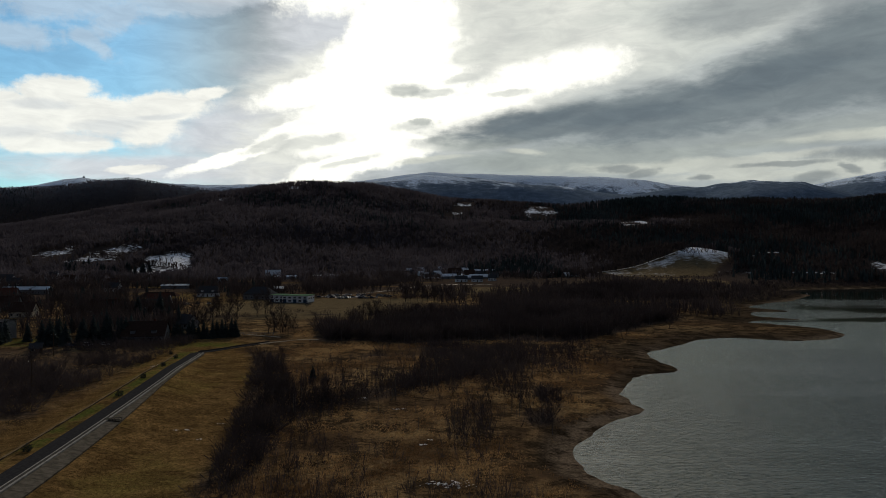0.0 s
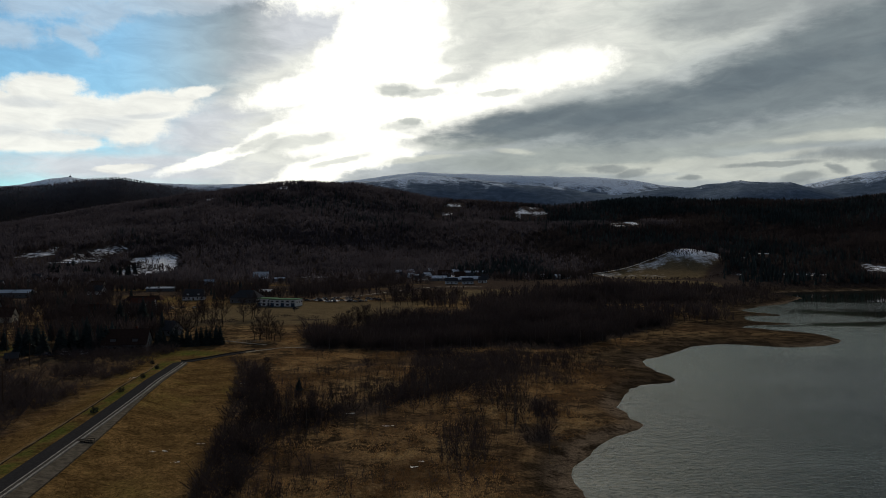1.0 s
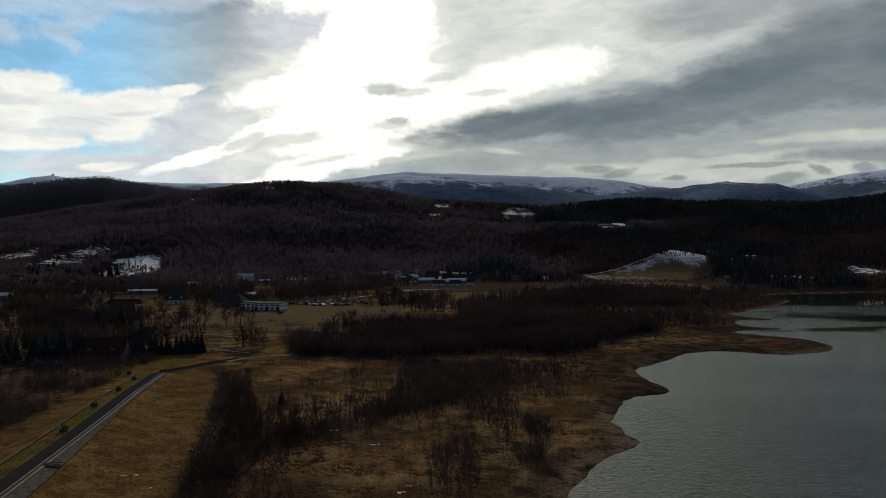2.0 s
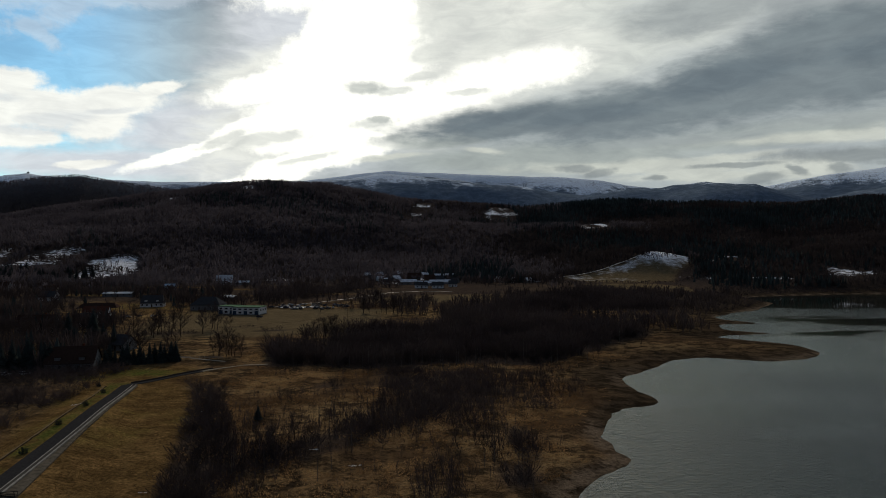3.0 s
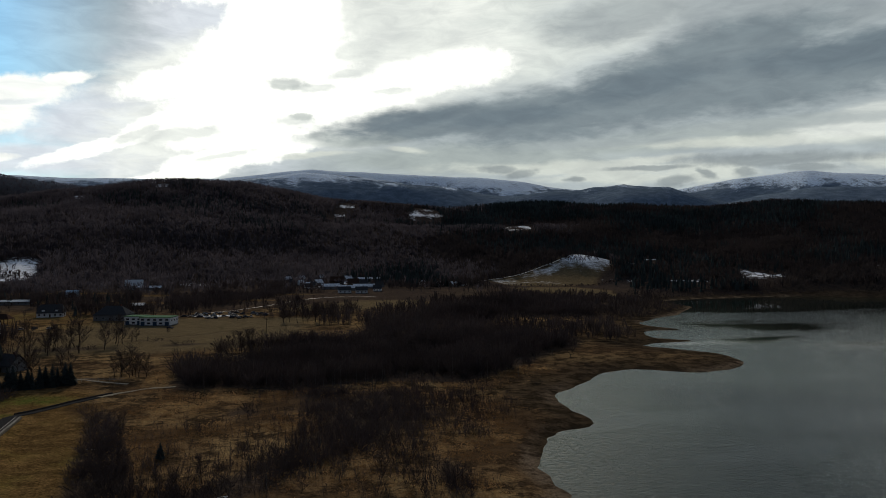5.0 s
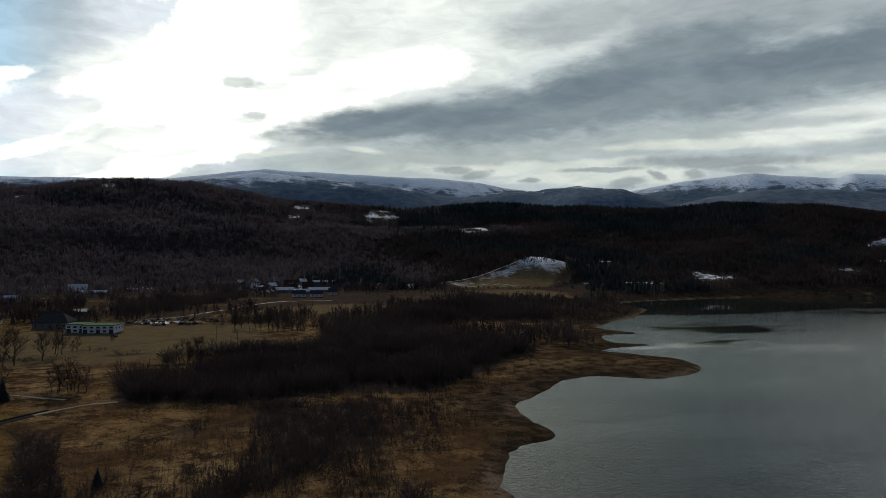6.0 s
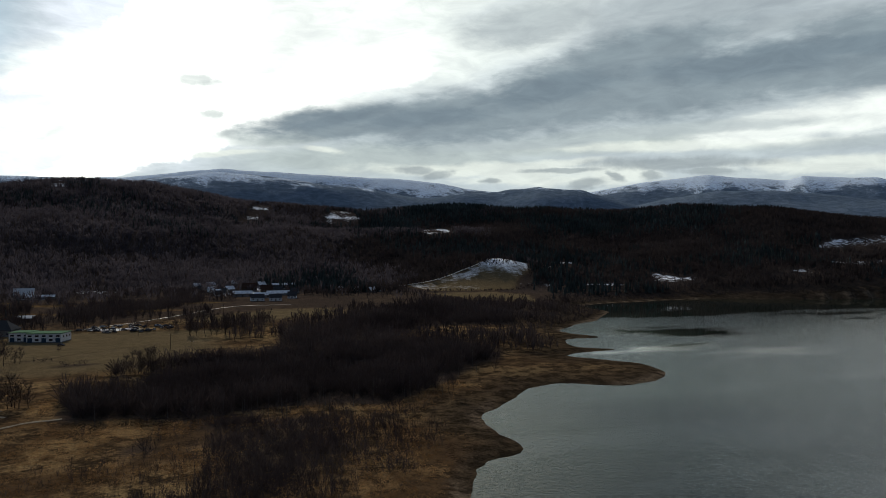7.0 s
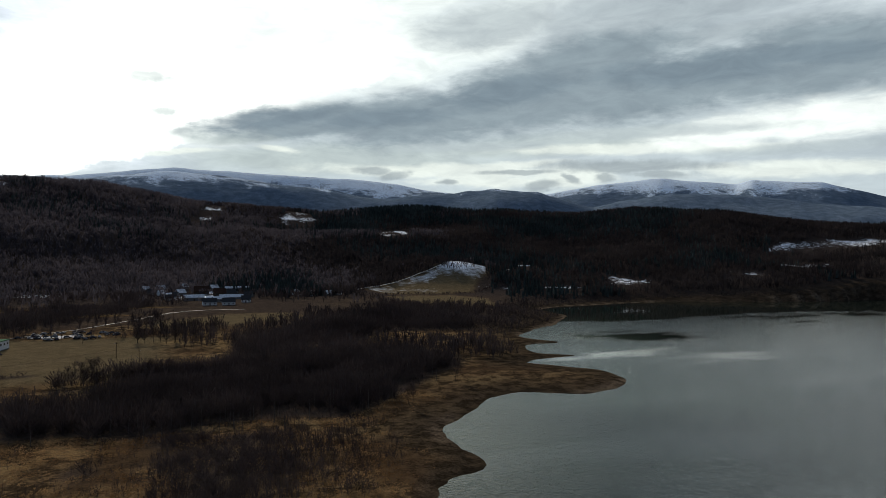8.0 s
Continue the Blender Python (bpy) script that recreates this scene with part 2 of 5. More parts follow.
# the ridges: distance of the foot and of the crest, then bearing (degrees) and height of the crest
NEAR_RIDGE = (900, 1650, [(-60, 90), (-32, 85), (-26, 119), (-21, 142), (-15.8, 168), (-12, 183), (-6, 189), (-2, 168), (0.8, 146),
              (5, 138), (9.6, 131), (12.3, 139), (16.9, 145), (23.8, 140), (29.6, 124), (34, 133), (40.3, 127), (46, 106), (49.7, 97), (54, 104), (70, 100)])
LEFT_RIDGE = (1900, 2600, [(-60, 210), (-40, 228), (-32, 236), (-28.7, 246), (-26.2, 268), (-23.6, 281), (-21.5, 266), (-18, 246), (-15, 215), (-10, 150), (-4, 0)])
FRONT_RIDGE = (2500, 3700, [(-14, 200), (-10, 330), (-6.5, 395), (-1.4, 428), (3, 412), (8, 373), (12, 340), (15, 325), (18, 335), (20.5, 344), (23.8, 369),
               (27, 341), (31.4, 262), (34, 300), (37, 333), (42, 314), (48, 268), (52, 229), (70, 180)])
FAR_RIDGE = (3300, 4600, [(-60, 380), (-32, 395), (-30, 415), (-28.4, 452), (-27.1, 468), (-26, 455), (-21, 448), (-14.6, 457), (-8.1, 470), (-3.8, 524),
             (-1.1, 546), (3, 543), (7, 522), (9.9, 509), (13.2, 499), (16, 477), (18, 445), (20.3, 415), (24, 370), (27.4, 398), (31.9, 459),
             (36.6, 492), (41.9, 446), (43, 470), (47.6, 439), (52, 336), (70, 300)])


def ridge(x, y, r, az, form, rough, fold):
    foot, crest, line = form
    h = np.interp(az, [p[0] for p in line], [p[1] for p in line])
    h = h + rough * (fbm(x, y, 260, 4, 1) - 0.5)
    u = np.clip((r - foot) / (crest - foot), 0, 1)
    rise = step(foot, crest, r) * 0.55 + 0.45 * u ** 1.2
    # spurs and hollows down the slope
    h = h + fold * (fbm(x, y, fold * 6, 3, 2) - 0.5) * np.sin(np.pi * u) / np.maximum(rise, 0.25)
    rise = np.where(r > crest, 1 - 0.35 * step(crest, crest + 900, r), rise)
    return h * rise


ROAD = spline([(-64.5, 40), (-69.5, 90), (-73.3, 124), (-76.6, 150), (-80.6, 180), (-85.4, 213), (-90, 239), (-94.8, 268)], 8)


def shore_distance(x, y):
    d, _ = segment_distance(x, y, SHORE, True)
    return np.where(inside(x, y, SHORE), -d, d)


def height(x, y, d=None):
    x, y = np.asarray(x, float), np.asarray(y, float)
    d = shore_distance(x, y) if d is None else d
    d = d + (fbm(x, y, 14, 3, 1) - 0.5) * 3.4 * step(40, 5, np.abs(d)) + (fbm(x, y, 4.5, 2, 3) - 0.5) * 1.7 * step(14, 3, np.abs(d)) + (fbm(x, y, 45, 2, 2) - 0.5) * 9 * step(380, 460, y) * step(60, 10, np.abs(d))
    r, az = np.hypot(x, y), np.degrees(np.arctan2(x, y))
    land = 0.12 * np.minimum(d, 6) + 1.6 * (1 - np.exp(-np.maximum(d - 3, 0) / 35)) + 1.4 * step(60, 220, d)
    rd, at = segment_distance(x, y, ROAD)
    wild = step(5, 25, rd)
    land = land + ((fbm(x, y, 40, 3) - 0.5) * 0.9 * step(0, 30, d) + (fbm(x, y, 6, 2, 2) - 0.5) * 0.35 * step(0, 6, d)) * wild
    z = np.where(d > 0, land, np.maximum(-0.14 * -d, -4))
    z = z + 5 * step(500, 900, r) * step(0, 100, d)
    # the dam with the road on its crest
    crest = 5.0 - 1.7 * step(40, 56, at)
    bank = np.clip(crest - np.maximum(rd - 4.6, 0) * 0.24, 0, None)
    z = np.where((rd < 40) & (d > 0), np.maximum(z, bank), z)
    hill = ridge(x, y, r, az, NEAR_RIDGE, 26, 55)
    hill = hill + 17 * np.exp(-((x - 345) / 60) ** 2 - ((y - 985) / 60) ** 2)
    for form, rough, fold in ((LEFT_RIDGE, 16, 40), (FRONT_RIDGE, 40, 70), (FAR_RIDGE, 18, 70)):
        hill = np.maximum(hill, ridge(x, y, r, az, form, rough, fold))
    return z + np.where(d > 0, hill, hill * 0)

# ---- materials ----
def material(name):
    m = bpy.data.materials.new(name)
    m.use_nodes = True
    t = m.node_tree
    return m, t, t.nodes["Principled BSDF"]


def bumped(t, bsdf, h, strength, distance):
    b = node(t, "ShaderNodeBump", Strength=strength, Distance=distance, Height=h)
    t.links.new(b.outputs[0], bsdf.inputs["Normal"])


def ground_material():
    m, t, b = material("ground")
    at = node(t, "ShaderNodeTexCoord").outputs["Object"]
    cover = {}
    for key in ("lawn", "field", "snow", "wood", "shore", "hazy_moor", "sand", "moss"):
        a = t.nodes.new("ShaderNodeAttribute")
        a.attribute_name = key
        cover[key] = a.outputs["Fac"]
    big = noise_tex(t, at, 0.03, 5, 0.6).outputs["Fac"]
    mid = noise_tex(t, at, 0.16, 7, 0.7).outputs["Fac"]
    small = noise_tex(t, at, 1.3, 6, 0.75).outputs["Fac"]
    tuft = remap(t, mid, 0.42, 0.6)
    marsh = blend(t, tuft, (0.043, 0.03, 0.018), (0.15, 0.098, 0.05))
    marsh = blend(t, maths(t, "MULTIPLY", remap(t, big, 0.48, 0.62), remap(t, mid, 0.4, 0.55)), marsh, (0.21, 0.145, 0.072))
    marsh = blend(t, maths(t, "MULTIPLY", remap(t, big, 0.5, 0.38), remap(t, small, 0.35, 0.6)), marsh, (0.06, 0.038, 0.022))
    lawn = blend(t, remap(t, mid, 0.38, 0.62), (0.09, 0.057, 0.023), (0.185, 0.117, 0.047))
    lawn = blend(t, remap(t, big, 0.5, 0.66), lawn, (0.15, 0.112, 0.036))
    rows = node(t, "ShaderNodeVectorMath", i0=at, i1=(0.3, 1.0, 1.0))
    rows.operation = "MULTIPLY"
    swath = noise_tex(t, rows.outputs[0], 0.22, 6, 0.7, 0.5).outputs["Fac"]
    lawn = blend(t, remap(t, swath, 0.5, 0.64, 0.0, 0.7), lawn, (0.062, 0.04, 0.017))
    field = blend(t, remap(t, mid, 0.3, 0.7), (0.095, 0.074, 0.042), (0.145, 0.112, 0.066))
    wood = blend(t, mid, (0.03, 0.024, 0.022), (0.062, 0.049, 0.042))
    mud = blend(t, remap(t, mid, 0.4, 0.65), (0.022, 0.017, 0.012), (0.058, 0.044, 0.03))
    # far snow: the blue of distant haze is put into its colour
    hazy_snow = blend(t, mid, (0.66, 0.78, 0.93), (0.78, 0.88, 0.98))
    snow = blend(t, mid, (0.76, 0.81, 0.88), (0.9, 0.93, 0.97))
    snow = blend(t, cover["hazy_moor"], snow, hazy_snow)
    crowns = t.nodes.new("ShaderNodeTexVoronoi")
    t.links.new(at, crowns.inputs["Vector"])
    crowns.inputs["Scale"].default_value = 0.06
    dotted = remap(t, crowns.outputs["Distance"], 0.22, 0.4)
    # far mountain slopes: bluish haze is put into the base colour
    hazy_moor = blend(t, remap(t, big, 0.3, 0.75), (0.1, 0.137, 0.182), (0.18, 0.23, 0.295))
    drift = noise_tex(t, at, 0.014, 8, 0.75).outputs["Fac"]
    colour = blend(t, cover["field"], marsh, field)
    colour = blend(t, cover["lawn"], colour, lawn)
    colour = blend(t, maths(t, "MULTIPLY", cover["moss"], remap(t, mid, 0.35, 0.6)), colour, (0.072, 0.085, 0.02))
    colour = blend(t, cover["wood"], colour, wood)
    colour = blend(t, cover["hazy_moor"], colour, hazy_moor)
    colour = blend(t, cover["shore"], colour, mud)
    colour = blend(t, maths(t, "MULTIPLY", cover["sand"], remap(t, mid, 0.36, 0.56)), colour, (0.135, 0.104, 0.074))
    broken = remap(t, maths(t, "ADD", cover["snow"], maths(t, "ADD", maths(t, "MULTIPLY", maths(t, "SUBTRACT", mid, 0.5), remap(t, cover["field"], 0.0, 1.0, 1.5, 0.5)), maths(t, "MULTIPLY", maths(t, "SUBTRACT", drift, 0.5), remap(t, cover["hazy_moor"], 0.0, 1.0, 0.5, 1.7)))), 0.36, 0.66)
    # dwarf pines stand dark in the mountain snow
    pines = blend(t, maths(t, "MULTIPLY", cover["hazy_moor"], remap(t, cover["snow"], 0.95, 0.6)), (1, 1, 1), dotted)
    broken = maths(t, "MULTIPLY", broken, pines)
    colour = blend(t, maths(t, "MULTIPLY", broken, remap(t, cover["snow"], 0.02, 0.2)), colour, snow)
    colour = blend(t, 1.0, colour, blend(t, remap(t, small, 0.25, 0.75), (0.35, 0.35, 0.35), (1.65, 1.65, 1.65)), "MULTIPLY")
    t.links.new(colour, b.inputs["Base Color"])
    b.inputs["Roughness"].default_value = 0.95
    b.inputs["Specular IOR Level"].default_value = 0.0
    bumped(t, b, small, 0.9, 0.5)
    return m


def water_material():
    m, t, b = material("lake_water")
    at = node(t, "ShaderNodeTexCoord").outputs["Object"]
    shallow = t.nodes.new("ShaderNodeAttribute")
    shallow.attribute_name = "shallow"
    silt = noise_tex(t, at, 0.02, 5, 0.6).outputs["Fac"]
    murk = maths(t, "MULTIPLY", shallow.outputs["Fac"], remap(t, silt, 0.25, 0.65, 0.55, 1.0))
    t.links.new(blend(t, murk, (0.012, 0.018, 0.014), (0.062, 0.084, 0.06)), b.inputs["Base Color"])
    b.inputs["IOR"].default_value = 1.33
    long = node(t, "ShaderNodeVectorMath", i0=at, i1=(0.45, 1.3, 1.0))
    long.operation = "MULTIPLY"
    calm = noise_tex(t, long.outputs[0], 0.012, 5, 0.6).outputs["Fac"]
    crests = node(t, "ShaderNodeVectorMath", i0=at, i1=(0.55, 1.35, 1.0))
    crests.operation = "MULTIPLY"
    rip = noise_tex(t, crests.outputs[0], 0.9, 3, 0.6, 0.4).outputs["Fac"]
    wave = noise_tex(t, at, 0.22, 3, 0.5).outputs["Fac"]
    sheltered = remap(t, node(t, "ShaderNodeSeparateXYZ", i0=at).outputs[1], 540.0, 660.0, 0.0, 0.34)
    open_water = remap(t, node(t, "ShaderNodeSeparateXYZ", i0=at).outputs[1], 330.0, 430.0, 0.75, 0.0)
    ruffled = maths(t, "MAXIMUM", remap(t, maths(t, "SUBTRACT", calm, sheltered), 0.33, 0.47, 0.0, 1.0), open_water)
    b.inputs["Specular IOR Level"].default_value = 0.58
    # the breeze drops towards the far end of the lake
    breeze = remap(t, node(t, "ShaderNodeSeparateXYZ", i0=at).outputs[1], 180.0, 440.0, 1.0, 0.42)
    t.links.new(remap(t, maths(t, "MULTIPLY", ruffled, breeze), 0.0, 1.0, 0.02, 0.16, False), b.inputs["Roughness"])
    hgt = node(t, "ShaderNodeBump", Strength=maths(t, "MULTIPLY", breeze, remap(t, ruffled, 0.0, 1.0, 0.03, 0.5, False)), Distance=0.35, Height=maths(t, "ADD", maths(t, "MULTIPLY", rip, 1.4), wave))
    t.links.new(hgt.outputs[0], b.inputs["Normal"])
    return m


def plain_material(name, a, c, scale, rough=0.9, bump=0.3, shine=0.0, spread=0.3, thin=0.0):
    m, t, b = material(name)
    at = node(t, "ShaderNodeTexCoord").outputs["Object"]
    n = noise_tex(t, at, scale, 6, 0.65).outputs["Fac"]
    rand = t.nodes.new("ShaderNodeNewGeometry").outputs["Random Per Island"]
    colour = blend(t, remap(t, n, 0.3, 0.7), a, c)
    colour = blend(t, 1.0, colour, blend(t, rand, (1 - spread,) * 3, (1 + spread,) * 3), "MULTIPLY")
    t.links.new(colour, b.inputs["Base Color"])
    b.inputs["Roughness"].default_value = rough
    b.inputs["Specular IOR Level"].default_value = shine
    if bump:
        bumped(t, b, n, bump, 0.05)
    if thin:
        lit = node(t, "ShaderNodeBsdfTranslucent", Color=colour)
        mix = node(t, "ShaderNodeMixShader", i0=thin, i1=b.outputs[0], i2=lit.outputs[0])
        t.links.new(mix.outputs[0], t.nodes["Material Output"].inputs["Surface"])
    return m


def straw_material(name, a, c):
    """Thin dry stalks that let the low sun shine through."""
    m, t, b = material(name)
    rand = t.nodes.new("ShaderNodeNewGeometry").outputs["Random Per Island"]
    at = node(t, "ShaderNodeTexCoord").outputs["Object"]
    n = noise_tex(t, at, 0.06, 5, 0.65).outputs["Fac"]
    colour = blend(t, remap(t, n, 0.35, 0.65), a, c)
    colour = blend(t, 1.0, colour, blend(t, rand, (0.6, 0.6, 0.6), (1.4, 1.4, 1.4)), "MULTIPLY")
    diffuse, through_light = node(t, "ShaderNodeBsdfDiffuse", Color=colour), node(t, "ShaderNodeBsdfTranslucent", Color=colour)
    mix = node(t, "ShaderNodeMixShader", i0=0.5, i1=diffuse.outputs[0], i2=through_light.outputs[0])
    t.links.new(mix.outputs[0], t.nodes["Material Output"].inputs["Surface"])
    return m


GROUND = ground_material()
WATER = water_material()
BARE = plain_material("bare_twigs", (0.033, 0.027, 0.028), (0.08, 0.063, 0.061), 0.012, bump=0, thin=0.12)
# hill twigs with purple-grey haze put into their colour
HAZED_BARE = plain_material("hazed_twigs", (0.041, 0.038, 0.047), (0.09, 0.081, 0.095), 0.012, bump=0, spread=0.1, thin=0.4)
# darker copy of the hill twigs, without the haze tint
DARK_BARE = plain_material("dark_twigs", (0.022, 0.019, 0.021), (0.05, 0.042, 0.042), 0.012, bump=0, spread=0.1, thin=0.3)
SPRUCE = plain_material("spruce_needles", (0.022, 0.029, 0.028), (0.052, 0.063, 0.06), 0.012, bump=0)


# ---- the ground, one sheet to the horizon ----
def mesh_of(name, verts, faces, mat, smooth=False):
    me = bpy.data.meshes.new(name)
    verts, faces = np.asarray(verts, np.float32), np.asarray(faces, np.int32)
    k = faces.shape[1]
    me.vertices.add(len(verts))
    me.vertices.foreach_set("co", verts.ravel())
    me.loops.add(faces.size)
    me.loops.foreach_set("vertex_index", faces.ravel())
    me.polygons.add(len(faces))
    me.polygons.foreach_set("loop_start", np.arange(len(faces), dtype=np.int32) * k)
    me.polygons.foreach_set("loop_total", np.full(len(faces), k, np.int32))
    me.update(calc_edges=True)
    me.polygons.foreach_set("use_smooth", np.full(len(faces), smooth))
    if mat:
        me.materials.append(mat)
    return me


def build_ground():
    az = np.concatenate([np.arange(-180, -46, 3.0), np.arange(-46, 66, 0.22), np.arange(66, 180, 3.0)])
    rad = np.concatenate([[0.5, 6, 14], 22 * 1.0155 ** np.arange(0, 353)])
    rad = rad[rad < 4980]
    A, R = np.meshgrid(np.radians(az), rad)
    x, y = (R * np.sin(A)).ravel(), (R * np.cos(A)).ravel()
    d = shore_distance(x, y)
    z = height(x, y, d)
    n, k = len(az), len(rad)
    i = np.arange(k - 1)[:, None] * n
    j = np.arange(n)[None]
    jn = (j + 1) % n
    faces = np.stack([i + j, i + jn, i + n + jn, i + n + j], -1).reshape(-1, 4)[:, ::-1]
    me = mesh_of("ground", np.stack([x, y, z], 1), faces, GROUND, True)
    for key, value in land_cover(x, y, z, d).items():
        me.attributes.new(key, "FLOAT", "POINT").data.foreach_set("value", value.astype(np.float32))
    tagged(new("ground", me), "brown winter marsh and valley floor rising to wooded and snowy hills", "ground", kind="structure")


LEFT_SNOW = np.array([(-585, 935), (-560, 1060), (-480, 1065), (-360, 1050), (-318, 930), (-358, 862), (-412, 878), (-450, 928), (-520, 922)], float)
HUT_FIELD = np.array([(206, 929), (230, 938), (274, 960), (309, 968), (332, 985), (360, 1005), (400, 985), (390, 950), (356, 911), (330, 862), (270, 853), (224, 864)])
HUT_SNOW = np.array([(318, 966), (334, 987), (356, 1004), (384, 992), (374, 964), (345, 952)])
SNOW_FIELDS = [np.array(p, float) for p in (((-562, 961), (-556, 1010), (-547, 1047), (-530, 1040), (-520, 1010), (-526, 956), (-542, 944)),
               ((-503, 935), (-498, 991), (-493, 1020), (-475, 1054), (-457, 1050), (-436, 1036), (-448, 950), (-477, 934)),
               ((-406, 888), (-402, 962), (-423, 980), (-402, 1035), (-366, 1042), (-334, 938), (-352, 892), (-384, 874)))]
RIGHT_SNOW = np.array([(868, 948), (890, 966), (940, 985), (1000, 972), (1080, 935), (1110, 892), (1020, 890), (968, 928), (905, 942)])
# small snowy slopes above the lake, and clearings high in the woods
SLOPES = [np.array(p, float) for p in (((537, 902), (522, 868), (515, 846), (554, 834), (580, 840), (557, 878)), ((800, 850), (817, 862), (884, 848), (888, 824), (820, 832)),
          ((688, 836), (700, 846), (738, 806), (722, 794)), ((420, 996), (432, 1000), (440, 968), (430, 962)), ((458, 1030), (490, 1028), (500, 1004), (462, 1010)),
          ((336, 888), (400, 880), (478, 852), (476, 836), (400, 862), (338, 872)))]
CLEARINGS = [np.array(p, float) for p in (((4, 1440), (14, 1530), (36, 1640), (78, 1640), (60, 1560), (44, 1480)), ((172, 1470), (182, 1560), (200, 1620), (255, 1610), (252, 1500)),
             ((308, 1225), (330, 1330), (352, 1360), (398, 1340), (368, 1238)))]
MEADOW = np.array([(210, 838), (291, 838), (316, 785), (302, 715), (222, 720)])
FARM_FIELD = np.array([(-35, 640), (30, 692), (85, 690), (95, 645), (30, 608), (-20, 600)])
HUT_FRONT = np.array([(200, 905), (230, 930), (330, 870), (365, 915), (345, 800), (305, 712), (222, 720), (205, 830)])
THICKET = np.array([(-56, 306), (-36, 307), (-16, 298), (15, 312), (37, 313), (50, 307), (66, 319), (88, 344), (115, 382), (133, 396), (146, 430),
                    (128, 465), (92, 488), (130, 545), (185, 550), (200, 540), (234, 627), (244, 706), (186, 704), (139, 645), (66, 587),
                    (28, 560), (24, 480), (12, 418), (-12, 392), (-40, 368), (-62, 345)])
# scrub on both sides of the farm road
ROAD_SCRUB = np.array([(-120, 615), (-84, 648), (-45, 725), (-23, 820), (-76, 793), (-126, 757), (-144, 725)])
FIELD_SCRUB = np.array([(-78, 552), (-52, 560), (-12, 593), (0, 544), (-29, 521), (-66, 523)])
# pale strips of pasture on the valley floor: place, half width, half depth
STRIPS = [(-290, 695, 60, 13), (-235, 800, 50, 12), (-150, 765, 60, 11), (-75, 700, 36, 10), (-170, 690, 40, 10), (-330, 800, 50, 12), (-40, 770, 30, 9)]
# small snowy clearings and patches: place, half width, half depth
PATCHES = [(-78, 574, 24, 7), (-153, 915, 26, 14), (-187, 845, 14, 7), (-330, 1560, 22, 20), (-470, 1500, 20, 16), (-215, 860, 16, 5), (15, 885, 45, 26), (35, 930, 30, 14), (0, 850, 30, 8)]


def polygon_mask(x, y, poly, soft):
    d, _ = segment_distance(x, y, poly, True)
    return step(-soft, soft, np.where(inside(x, y, poly), d, -d))


def fields_mask(x, y, fields, soft):
    u, v = x + 26 * (fbm(x, y, 38, 3, 1) - 0.5), y + 40 * (fbm(x, y, 38, 3, 2) - 0.5)
    return np.maximum.reduce([polygon_mask(u, v, p, soft) for p in fields])


def patch_mask(x, y):
    m = np.zeros(x.shape)
    for a, b, w, h in PATCHES:
        m = np.maximum(m, np.exp(-(((x - a) / w) ** 2 + ((y - b) / h) ** 2) ** 2))
    return m


def strip_mask(x, y):
    m = np.zeros(x.shape)
    for a, b, w, h in STRIPS:
        m = np.maximum(m, np.exp(-(((x - a) / w) ** 2 + ((y - b) / h) ** 2) ** 2))
    return m


def hedge_mask(x, y):
    """Scrub beside the lawn, in the low marsh, and in clumps left of the dam."""
    edge = np.interp(y, [110, 133, 169, 212, 256, 270], [-42, -43, -50, -59, -69, -75])
    wide = np.interp(y, [110, 140, 180, 265], [5, 10, 15, 9])
    m = step(-1.5, 1.5, x - edge) * step(2, -2, x - edge - wide) * step(105, 120, y) * step(275, 262, y)
    band, _ = segment_distance(x, y, np.array([(-42, 176), (-30, 184), (-12, 206), (8, 240), (24, 262)]))
    m = np.maximum(m, 0.85 * step(10, 4, band))
    for a, b, w, h in ((-111, 205, 9, 10), (-107, 172, 8, 12), (-118, 245, 9, 8), (-124, 226, 12, 7), (-128, 196, 10, 10), (-112, 186, 8, 7), (-132, 172, 12, 12), (-120, 160, 12, 10), (-137, 215, 8, 8), (24, 172, 5, 9), (29, 196, 3.5, 16), (10, 262, 20, 24), (5, 232, 13, 20), (20, 286, 16, 9), (-26, 266, 5, 7), (-1, 290, 12, 8),
                       (120, 470, 14, 10), (160, 500, 12, 10), (-95, 442, 12, 3), (-75, 422, 16, 2.5), (-130, 415, 22, 8), (175, 480, 7, 5)):
        m = np.maximum(m, np.exp(-(((x - a) / w) ** 2 + ((y - b) / h) ** 2) ** 2))
    return m * (0.55 + 0.9 * fbm(x, y, 9, 3, 3))


